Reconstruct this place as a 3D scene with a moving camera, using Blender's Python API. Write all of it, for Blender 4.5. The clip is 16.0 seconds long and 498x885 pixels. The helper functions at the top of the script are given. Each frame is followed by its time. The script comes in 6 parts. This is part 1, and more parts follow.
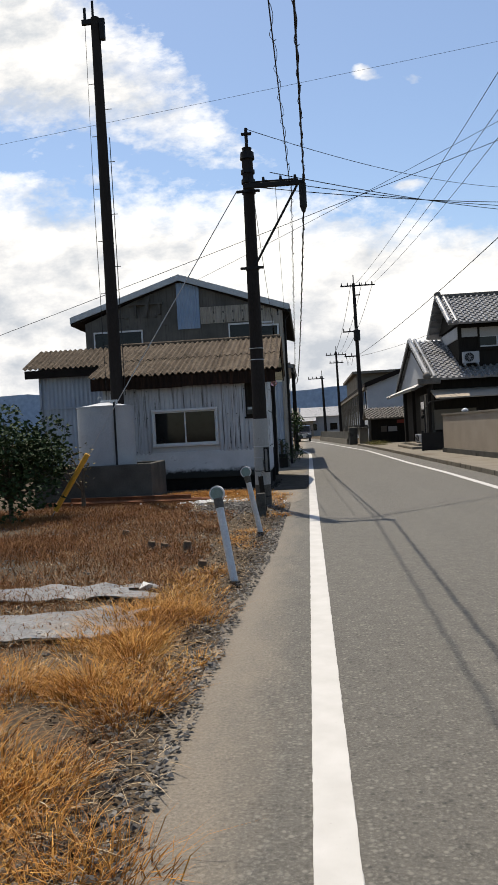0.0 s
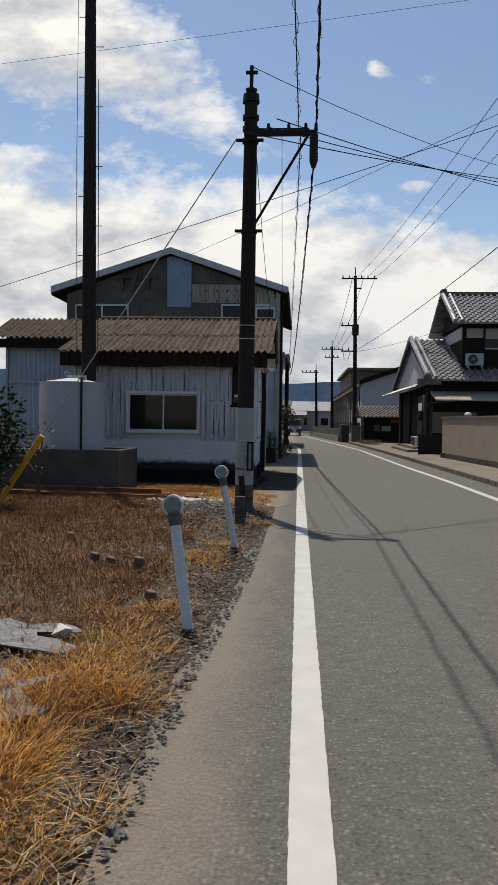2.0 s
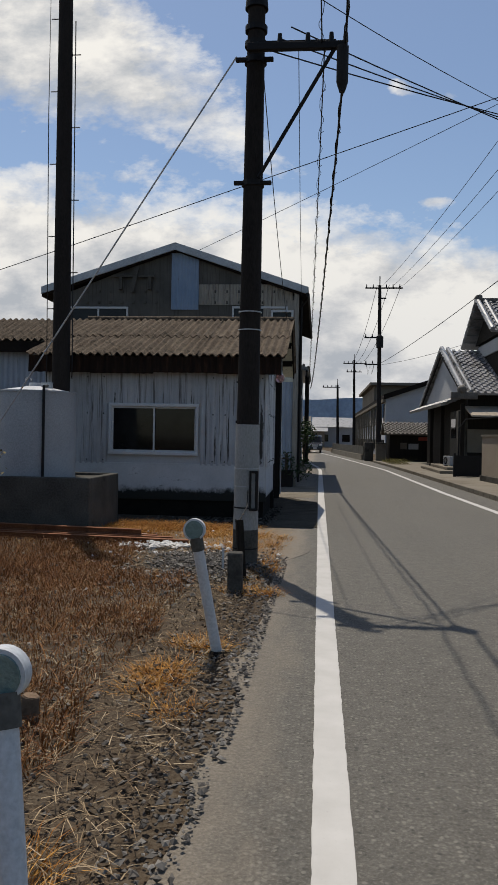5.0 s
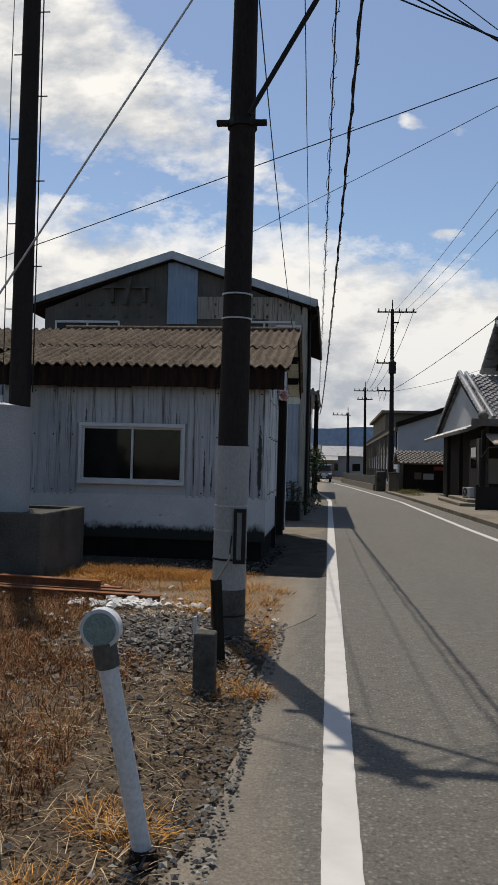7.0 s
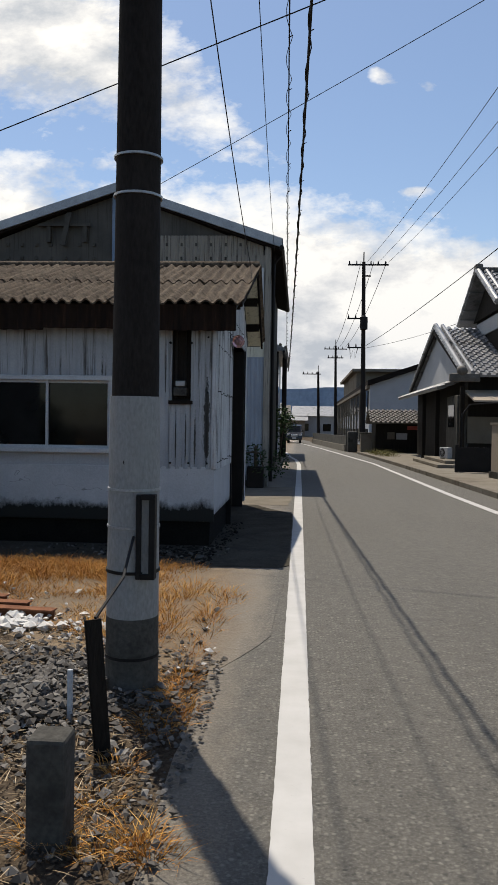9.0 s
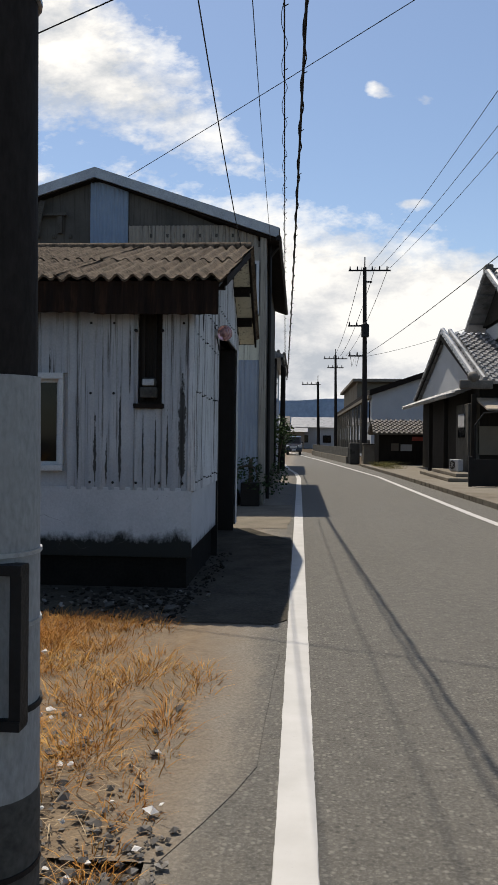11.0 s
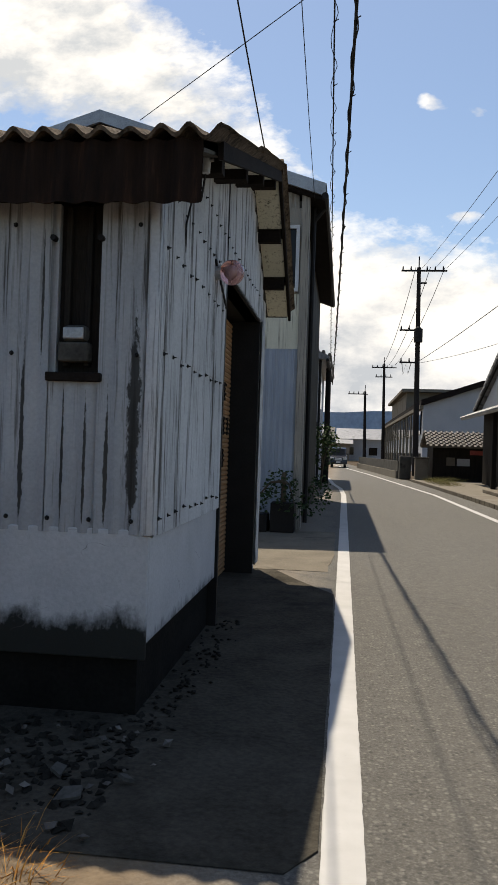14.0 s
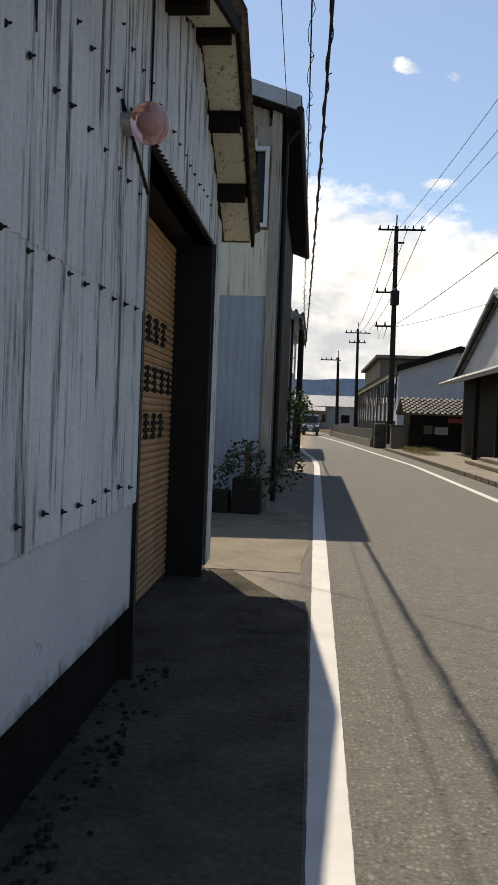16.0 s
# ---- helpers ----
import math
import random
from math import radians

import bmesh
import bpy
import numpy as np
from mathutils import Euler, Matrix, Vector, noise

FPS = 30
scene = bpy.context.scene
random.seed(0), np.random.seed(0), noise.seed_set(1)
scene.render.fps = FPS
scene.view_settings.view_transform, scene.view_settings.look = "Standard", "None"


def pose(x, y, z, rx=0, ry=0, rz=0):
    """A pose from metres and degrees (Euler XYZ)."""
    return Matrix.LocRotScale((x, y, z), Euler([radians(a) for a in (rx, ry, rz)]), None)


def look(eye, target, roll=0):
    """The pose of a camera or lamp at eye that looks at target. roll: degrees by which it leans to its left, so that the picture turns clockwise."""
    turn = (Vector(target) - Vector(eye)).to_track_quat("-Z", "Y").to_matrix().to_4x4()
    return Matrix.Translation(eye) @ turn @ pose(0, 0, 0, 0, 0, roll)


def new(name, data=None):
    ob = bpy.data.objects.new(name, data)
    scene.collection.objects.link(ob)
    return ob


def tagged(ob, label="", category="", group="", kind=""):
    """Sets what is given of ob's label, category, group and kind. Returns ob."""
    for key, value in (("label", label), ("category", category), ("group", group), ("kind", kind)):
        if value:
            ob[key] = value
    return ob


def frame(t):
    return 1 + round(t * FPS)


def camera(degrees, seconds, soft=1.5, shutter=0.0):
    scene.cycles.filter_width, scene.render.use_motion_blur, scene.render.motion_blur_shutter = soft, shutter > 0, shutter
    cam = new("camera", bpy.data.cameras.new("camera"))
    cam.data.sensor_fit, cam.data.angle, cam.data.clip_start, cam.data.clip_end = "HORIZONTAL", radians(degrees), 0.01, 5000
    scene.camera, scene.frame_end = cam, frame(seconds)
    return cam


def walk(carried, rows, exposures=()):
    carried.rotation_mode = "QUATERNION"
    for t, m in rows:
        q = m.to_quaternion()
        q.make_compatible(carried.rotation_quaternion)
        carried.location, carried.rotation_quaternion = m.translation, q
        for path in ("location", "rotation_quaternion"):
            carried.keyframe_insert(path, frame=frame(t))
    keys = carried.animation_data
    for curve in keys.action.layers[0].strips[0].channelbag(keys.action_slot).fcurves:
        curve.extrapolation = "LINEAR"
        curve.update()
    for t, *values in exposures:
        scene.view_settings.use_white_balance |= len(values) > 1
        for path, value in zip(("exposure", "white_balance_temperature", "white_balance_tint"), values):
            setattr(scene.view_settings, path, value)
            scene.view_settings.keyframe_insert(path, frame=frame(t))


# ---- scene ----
cam = camera(35.4, 16.0)

PATH = [
    (0, (0.056, -4.217, 1.386), (-0.098, -2.223, 1.357), -3.1),
    (0.5, (0.023, -3.821, 1.402), (-0.107, -1.827, 1.318), -1.0),
    (1, (0.025, -3.358, 1.431), (-0.187, -1.371, 1.346), 0.6),
    (1.5, (-0.024, -2.816, 1.438), (-0.245, -0.837, 1.243), 1.4),
    (2, (0.012, -2.211, 1.399), (-0.114, -0.216, 1.344), 0.8),
    (2.5, (0.008, -1.713, 1.39), (-0.152, 0.281, 1.41), 0.7),
    (3, (0.024, -1.047, 1.375), (-0.144, 0.945, 1.313), 0.4),
    (3.5, (0.049, -0.531, 1.451), (-0.145, 1.459, 1.502), -0.2),
    (4, (0.027, -0.064, 1.484), (-0.147, 1.928, 1.469), 0.3),
    (6.5, (-0.009, 2.782, 1.425), (-0.212, 4.772, 1.421), 1.9),
    (7, (-0.006, 3.327, 1.447), (-0.211, 5.316, 1.504), 1.5),
    (7.5, (-0.039, 3.883, 1.438), (-0.032, 5.881, 1.527), 1.5),
    (8, (0.006, 4.437, 1.458), (-0.046, 6.433, 1.571), 1.3),
    (8.5, (0.032, 5.001, 1.452), (-0.139, 6.99, 1.336), 1.4),
    (9, (0.078, 5.635, 1.448), (-0.051, 7.63, 1.407), 0.9),
    (9.5, (0.064, 6.067, 1.439), (-0.079, 8.057, 1.583), 0.4),
    (12, (0.084, 8.905, 1.424), (-0.037, 10.9, 1.329), 0.9),
    (12.5, (0.1, 9.53, 1.417), (-0.038, 11.525, 1.477), 1.3),
    (13, (0.066, 9.973, 1.42), (-0.095, 11.967, 1.434), 2.5),
    (13.5, (0.057, 10.457, 1.391), (-0.055, 12.454, 1.427), 2.7),
    (14, (0.034, 11.03, 1.39), (-0.208, 13.015, 1.404), 1.9),
    (14.5, (0.019, 11.498, 1.389), (-0.237, 13.476, 1.236), 2.5),
    (15, (0.02, 11.993, 1.41), (-0.283, 13.967, 1.298), 2.0),
    (15.5, (-0.022, 12.529, 1.398), (-0.276, 14.51, 1.287), 2.6),
    (16, (-0.026, 13.115, 1.377), (-0.193, 15.107, 1.309), 2.2),
]
walk(cam, [(t, look(eye, target, roll)) for t, eye, target, roll in PATH], exposures=[(0, 0.2, 6950, 10), (1.5, -0.06, 6850, 10), (3.5, -0.32, 6850, 10), (7, -0.2, 6850, 10), (8.5, -0.04, 6850, 10), (12.5, 0.06, 7050, 10), (16, 0.32, 7450, 10)])

# strong late-morning sun with bright broken cloud
SUN_EL, SUN_ROT = radians(66.5), math.atan2(-0.41, 0.91)
sun = new("sun", bpy.data.lights.new("sun", "SUN"))
sun.data.energy, sun.data.angle, sun.data.color = 5.0, radians(0.55), (1.0, 0.95, 0.87)
sun_dir = Vector((math.sin(SUN_ROT) * math.cos(SUN_EL), math.cos(SUN_ROT) * math.cos(SUN_EL), math.sin(SUN_EL)))
sun.matrix_world = look(sun_dir * 60, (0, 0, 0))


def node(nt, kind, *ins, **props):
    n = nt.nodes.new(kind)
    for k, v in props.items():
        n[k] = v
    for i, v in ins:
        if isinstance(v, bpy.types.NodeSocket):
            nt.links.new(v, n.inputs[i])
        else:
            n.inputs[i].default_value = v
    return n


def maths(nt, op, a, b=0.0, c=0.0):
    n = nt.nodes.new("ShaderNodeMath")
    n.operation = op
    for i, v in enumerate((a, b, c)):
        if isinstance(v, bpy.types.NodeSocket):
            nt.links.new(v, n.inputs[i])
        else:
            n.inputs[i].default_value = v
    return n.outputs[0]


def ramp(nt, fac, *stops):
    n = nt.nodes.new("ShaderNodeValToRGB")
    nt.links.new(fac, n.inputs[0])
    e = n.color_ramp.elements
    while len(e) < len(stops):
        e.new(0.5)
    for el, (p, col) in zip(e, stops):
        el.position = p
        el.color = (*col, 1) if len(col) == 3 else col
    return n.outputs[0]


def mixc(nt, fac, a, b, mode="MIX"):
    n = nt.nodes.new("ShaderNodeMix")
    n.data_type, n.blend_type = "RGBA", mode
    for i, v in ((0, fac), (6, a), (7, b)):
        if isinstance(v, bpy.types.NodeSocket):
            nt.links.new(v, n.inputs[i])
        elif i == 0:
            n.inputs[0].default_value = v
        else:
            n.inputs[i].default_value = (*v, 1)
    return n.outputs[2]


def make_world():
    w = bpy.data.worlds.new("sky")
    scene.world = w
    w.use_nodes = True
    nt = w.node_tree
    nt.nodes.clear()
    sky = nt.nodes.new("ShaderNodeTexSky")
    sky.sky_type, sky.sun_disc = "NISHITA", False
    sky.sun_elevation, sky.sun_rotation = SUN_EL, SUN_ROT
    sky.air_density, sky.dust_density, sky.ozone_density = 1.0, 0.6, 2.0
    co = nt.nodes.new("ShaderNodeTexCoord").outputs["Generated"]
    sep = node(nt, "ShaderNodeSeparateXYZ", (0, co))
    x, y, z = sep.outputs
    ysafe = maths(nt, "MAXIMUM", maths(nt, "ABSOLUTE", y), 0.05)
    az = maths(nt, "DIVIDE", x, ysafe)
    el = maths(nt, "DIVIDE", z, ysafe)
    # clouds as seen on a tall layer: stretched sideways near the horizon
    cv = node(nt, "ShaderNodeCombineXYZ", (0, az), (1, maths(nt, "MULTIPLY", el, 1.7)), (2, 0.35))
    n1 = node(nt, "ShaderNodeTexNoise", ("Vector", cv.outputs[0]), ("Scale", 4.2), ("Detail", 9.0), ("Roughness", 0.56), ("Distortion", 0.25)).outputs[0]
    n2 = node(nt, "ShaderNodeTexNoise", ("Vector", cv.outputs[0]), ("Scale", 13.0), ("Detail", 6.0), ("Roughness", 0.6)).outputs[0]

    def bump_at(a, e, wa, we, gain):
        da = maths(nt, "DIVIDE", maths(nt, "SUBTRACT", az, a), wa)
        de = maths(nt, "DIVIDE", maths(nt, "SUBTRACT", el, e), we)
        d = maths(nt, "ADD", maths(nt, "MULTIPLY", da, da), maths(nt, "MULTIPLY", de, de))
        return maths(nt, "MULTIPLY", maths(nt, "EXPONENT", maths(nt, "MULTIPLY", d, -1.0)), gain)

    n3 = node(nt, "ShaderNodeTexNoise", ("Vector", cv.outputs[0]), ("Scale", 38.0), ("Detail", 5.0), ("Roughness", 0.62)).outputs[0]

    def slope(c0, ca, ce, gain):
        """A cloud's edge: grows on one side of a straight line in the sky."""
        k = maths(nt, "ADD", maths(nt, "ADD", maths(nt, "MULTIPLY", az, ca), maths(nt, "MULTIPLY", el, ce)), c0)
        return maths(nt, "MAXIMUM", maths(nt, "MINIMUM", maths(nt, "MULTIPLY", k, gain), 0.7), -0.7)

    # a long bank over the horizon and a tall cloud on its left, cut off by a slanting edge
    bank = slope(0.286, -0.135, -1.0, 7.0)
    tall = maths(nt, "MINIMUM", slope(0.282, -1.24, -1.0, 4.0), slope(-0.352, 0.10, 1.0, 6.0))
    cover = maths(nt, "MAXIMUM", bank, tall)
    for b in ((0.103, 0.440, 0.036, 0.019, 0.80), (0.088, 0.452, 0.014, 0.012, 0.35), (0.157, 0.430, 0.026, 0.016, 0.80), (0.17, 0.475, 0.03, 0.014, 0.55), (-0.24, 0.34, 0.2, 0.02, 0.22), (0.14, 0.30, 0.03, 0.008, 0.45), (-0.12, 0.46, 0.05, 0.02, 0.2)):
        cover = maths(nt, "ADD", cover, bump_at(*b))
    dens = maths(nt, "ADD", cover, maths(nt, "MULTIPLY", maths(nt, "SUBTRACT", n1, 0.5), 1.0))
    dens = maths(nt, "ADD", dens, maths(nt, "MULTIPLY", maths(nt, "SUBTRACT", n2, 0.5), 0.45))
    dens = maths(nt, "ADD", dens, maths(nt, "MULTIPLY", maths(nt, "SUBTRACT", n3, 0.5), 0.42))
    front = ramp(nt, y, (0.0, (0.0, 0.0, 0.0)), (0.3, (1, 1, 1)))
    dens = maths(nt, "ADD", maths(nt, "MULTIPLY", dens, front), maths(nt, "MULTIPLY", maths(nt, "SUBTRACT", front, 1.0), 0.1))
    mask = ramp(nt, dens, (0.0, (0, 0, 0)), (0.14, (0.55, 0.55, 0.55)), (0.36, (1, 1, 1)))
    shade = ramp(nt, maths(nt, "ADD", n2, maths(nt, "MULTIPLY", maths(nt, "SUBTRACT", n1, 0.5), 1.2)),
                 (0.28, (0.60, 0.65, 0.72)), (0.46, (0.86, 0.88, 0.91)), (0.62, (1.12, 1.12, 1.10)))
    skyc = mixc(nt, 1.0, sky.outputs[0], (0.128, 0.131, 0.135), "MULTIPLY")
    shade = mixc(nt, 1.0, shade, ramp(nt, el, (0.02, (0.80, 0.82, 0.86)), (0.32, (0.98, 0.98, 0.98))), "MULTIPLY")
    col = mixc(nt, mask, skyc, shade)
    bg = node(nt, "ShaderNodeBackground", (0, col), (1, 1.0))
    out = nt.nodes.new("ShaderNodeOutputWorld")
    nt.links.new(bg.outputs[0], out.inputs[0])


make_world()

# ---- materials ----


def base_mat(name, rough=0.8, metal=0.0):
    m = bpy.data.materials.new(name)
    m.use_nodes = True
    nt = m.node_tree
    b = nt.nodes["Principled BSDF"]
    b.inputs["Roughness"].default_value = rough
    b.inputs["Metallic"].default_value = metal
    b.inputs["Specular IOR Level"].default_value = 0.08 if rough >= 0.85 else 0.2 if rough >= 0.6 else 0.5
    return m, nt, b


def coords(nt, scale=(1, 1, 1), world=True):
    src = nt.nodes.new("ShaderNodeNewGeometry").outputs["Position"] if world else nt.nodes.new("ShaderNodeTexCoord").outputs["Object"]
    mp = node(nt, "ShaderNodeMapping", ("Vector", src), ("Scale", scale))
    return mp.outputs[0]


def noise_of(nt, v, scale, detail=5.0, rough=0.55):
    return node(nt, "ShaderNodeTexNoise", ("Vector", v), ("Scale", scale), ("Detail", detail), ("Roughness", rough)).outputs[0]


def bumped(nt, b, height, strength=0.4, dist=0.02):
    n = node(nt, "ShaderNodeBump", ("Strength", strength), ("Distance", dist), ("Height", height))
    nt.links.new(n.outputs[0], b.inputs["Normal"])


def mottled(name, c1, c2, scale=3.0, fine=40.0, rough=0.8, metal=0.0, bump=0.3, stretch=(1, 1, 1), c3=None, dist=0.01):
    """A surface of two tones at one scale with grain at a finer one, and stains in a third tone."""
    m, nt, b = base_mat(name, rough, metal)
    v = coords(nt, stretch)
    a = noise_of(nt, v, scale)
    f = noise_of(nt, v, fine, 3.0, 0.6)
    col = ramp(nt, a, (0.32, c1), (0.68, c2))
    col = mixc(nt, 0.35, col, ramp(nt, f, (0.3, tuple(x * 0.6 for x in c1)), (0.7, tuple(min(1, x * 1.25) for x in c2))))
    if c3:
        s = noise_of(nt, v, scale * 0.45, 6.0, 0.65)
        col = mixc(nt, ramp(nt, s, (0.55, (0, 0, 0)), (0.68, (1, 1, 1))), col, c3)
    rnd = nt.nodes.new("ShaderNodeObjectInfo").outputs["Random"]
    col = mixc(nt, 1.0, col, ramp(nt, rnd, (0.0, (0.93, 0.93, 0.93)), (1.0, (1.0, 1.0, 1.0))), "MULTIPLY")
    nt.links.new(col, b.inputs["Base Color"])
    bumped(nt, b, f, bump, dist)
    return m


def asphalt_mat(name="asphalt", gain=2.1, sand=0.0):
    m, nt, b = base_mat(name, 0.8)
    b.inputs["Specular IOR Level"].default_value = 0.3
    v = coords(nt)
    agg = node(nt, "ShaderNodeTexVoronoi", ("Vector", v), ("Scale", 40.0), ("Randomness", 1.0))
    chip = node(nt, "ShaderNodeSeparateXYZ", (0, agg.outputs["Color"])).outputs[0]
    f = noise_of(nt, v, 70.0, 4.0, 0.7)
    mid = noise_of(nt, v, 9.0, 5.0, 0.7)
    big = noise_of(nt, coords(nt, (1.0, 0.18, 1.0)), 1.6, 5.0)
    col = ramp(nt, big, (0.3, (0.082, 0.074, 0.060)), (0.7, (0.116, 0.105, 0.086)))
    col = mixc(nt, 0.5, col, ramp(nt, f, (0.36, (0.016, 0.015, 0.013)), (0.54, (0.09, 0.084, 0.072)), (0.68, (0.29, 0.27, 0.235))))
    # single stones of the aggregate, pale ones worn bare and dark pits between them
    stone = maths(nt, "MULTIPLY", ramp(nt, agg.outputs["Distance"], (0.25, (1, 1, 1)), (0.5, (0, 0, 0))), ramp(nt, chip, (0.5, (0, 0, 0)), (0.95, (0.75, 0.75, 0.75))))
    col = mixc(nt, stone, col, (0.235, 0.218, 0.185))
    pit = maths(nt, "MULTIPLY", ramp(nt, agg.outputs["Distance"], (0.2, (1, 1, 1)), (0.55, (0, 0, 0))), ramp(nt, chip, (0.05, (0.8, 0.8, 0.8)), (0.3, (0, 0, 0))))
    col = mixc(nt, pit, col, (0.02, 0.019, 0.017))
    col = mixc(nt, 0.35, col, ramp(nt, mid, (0.3, (0.046, 0.043, 0.037)), (0.7, (0.135, 0.126, 0.108))))
    # pale dust on the shoulder beyond the edge line, brushed along the road
    sx = node(nt, "ShaderNodeSeparateXYZ", (0, v)).outputs[0]
    d = noise_of(nt, coords(nt, (1.5, 0.5, 1)), 2.2, 7.0, 0.68)
    k = maths(nt, "ADD", maths(nt, "MULTIPLY", sx, -gain), maths(nt, "MULTIPLY", maths(nt, "ADD", maths(nt, "SUBTRACT", d, 0.5), sand), 1.7))
    dust = ramp(nt, k, (0.2, (0, 0, 0)), (0.95, (0.78, 0.78, 0.78)))
    col = mixc(nt, dust, col, ramp(nt, f, (0.3, (0.125, 0.103, 0.078)), (0.7, (0.225, 0.192, 0.15))))
    # bare brown soil farther from the road
    col = mixc(nt, ramp(nt, maths(nt, "MULTIPLY", k, 0.2), (0.2, (0, 0, 0)), (0.5, (0.8, 0.8, 0.8))), col, ramp(nt, mid, (0.3, (0.105, 0.068, 0.036)), (0.7, (0.19, 0.132, 0.075))))
    nt.links.new(col, b.inputs["Base Color"])
    bumped(nt, b, maths(nt, "ADD", f, maths(nt, "MULTIPLY", agg.outputs["Distance"], -0.9)), 0.9, 0.007)
    return m


def earth_mat():
    m, nt, b = base_mat("earth", 0.95)
    v = coords(nt)
    a = noise_of(nt, v, 0.7, 6.0, 0.62)
    c = noise_of(nt, v, 5.0, 6.0, 0.65)
    f = noise_of(nt, v, 45.0, 4.0, 0.65)
    col = ramp(nt, a, (0.3, (0.042, 0.026, 0.015)), (0.5, (0.062, 0.041, 0.026)), (0.7, (0.098, 0.076, 0.054)))
    col = mixc(nt, 0.5, col, ramp(nt, c, (0.3, (0.032, 0.019, 0.011)), (0.7, (0.105, 0.078, 0.052))))
    col = mixc(nt, 0.45, col, ramp(nt, f, (0.35, (0.03, 0.022, 0.016)), (0.7, (0.16, 0.135, 0.1))))
    nt.links.new(col, b.inputs["Base Color"])
    bumped(nt, b, maths(nt, "ADD", c, maths(nt, "MULTIPLY", f, 0.5)), 0.8, 0.03)
    return m


def line_mat():
    m, nt, b = base_mat("road_paint", 0.7)
    v = coords(nt)
    f = noise_of(nt, v, 60.0, 5.0, 0.7)
    g = noise_of(nt, v, 4.0, 4.0)
    col = ramp(nt, g, (0.3, (0.39, 0.375, 0.35)), (0.7, (0.46, 0.445, 0.42)))
    col = mixc(nt, ramp(nt, f, (0.27, (0.75, 0.75, 0.75)), (0.36, (0, 0, 0))), col, (0.33, 0.31, 0.29))
    nt.links.new(col, b.inputs["Base Color"])
    bumped(nt, b, f, 0.3, 0.004)
    return m


def sheet_mat(name, c1, c2, rust=0.5, dark=(0.045, 0.038, 0.032), metal=0.0, runs=()):
    """Painted corrugated sheet with long stains that run down it."""
    m, nt, b = base_mat(name, 0.55, metal)
    b.inputs["Specular IOR Level"].default_value = 0.25
    run = noise_of(nt, coords(nt, (9.0, 9.0, 0.28)), 1.9, 8.0, 0.72)
    thin = noise_of(nt, coords(nt, (30.0, 30.0, 0.6)), 1.3, 4.0, 0.6)
    blot = noise_of(nt, coords(nt), 1.3, 6.0, 0.6)
    fine = noise_of(nt, coords(nt), 60.0, 3.0)
    col = ramp(nt, blot, (0.3, c1), (0.7, c2))
    lo = 0.67 - 0.15 * rust
    grime = ramp(nt, run, (lo, (0, 0, 0)), (lo + 0.09, (0.9, 0.9, 0.9)))
    col = mixc(nt, grime, col, dark)
    # hair-thin runs of rust and soot, in patches
    hair = maths(nt, "MULTIPLY", ramp(nt, thin, (0.55, (0, 0, 0)), (0.66, (rust, rust, rust))), ramp(nt, blot, (0.42, (0, 0, 0)), (0.58, (0.85, 0.85, 0.85))))
    col = mixc(nt, hair, col, dark)
    # single mould runs: x of the run, its foot and head, its half width
    if runs:
        px, _, pz = node(nt, "ShaderNodeSeparateXYZ", (0, coords(nt))).outputs
        fray = noise_of(nt, coords(nt, (1, 1, 0.45)), 26.0, 6.0, 0.75)
        for x0, z0, z1, wd in runs:
            off = maths(nt, "DIVIDE", maths(nt, "ABSOLUTE", maths(nt, "SUBTRACT", px, x0)), wd)
            end = maths(nt, "MINIMUM", maths(nt, "SUBTRACT", pz, z0), maths(nt, "MULTIPLY", maths(nt, "SUBTRACT", z1, pz), 0.5))
            k = maths(nt, "ADD", maths(nt, "SUBTRACT", maths(nt, "MINIMUM", maths(nt, "MULTIPLY", end, 5.0), 0.9), off), maths(nt, "MULTIPLY", maths(nt, "SUBTRACT", fray, 0.5), 2.4))
            col = mixc(nt, ramp(nt, k, (-0.0, (0, 0, 0)), (0.3, (0.93, 0.93, 0.93))), col, (0.024, 0.022, 0.018))
    r2 = noise_of(nt, coords(nt, (7.0, 7.0, 0.5)), 2.3, 7.0, 0.7)
    col = mixc(nt, ramp(nt, r2, (0.64, (0, 0, 0)), (0.78, (0.6 * rust, 0.6 * rust, 0.6 * rust))), col, (0.2, 0.115, 0.06))
    col = mixc(nt, 1.0, col, ramp(nt, fine, (0.3, (0.86, 0.86, 0.86)), (0.7, (1, 1, 1))), "MULTIPLY")
    nt.links.new(col, b.inputs["Base Color"])
    bumped(nt, b, maths(nt, "ADD", fine, run), 0.15, 0.004)
    return m


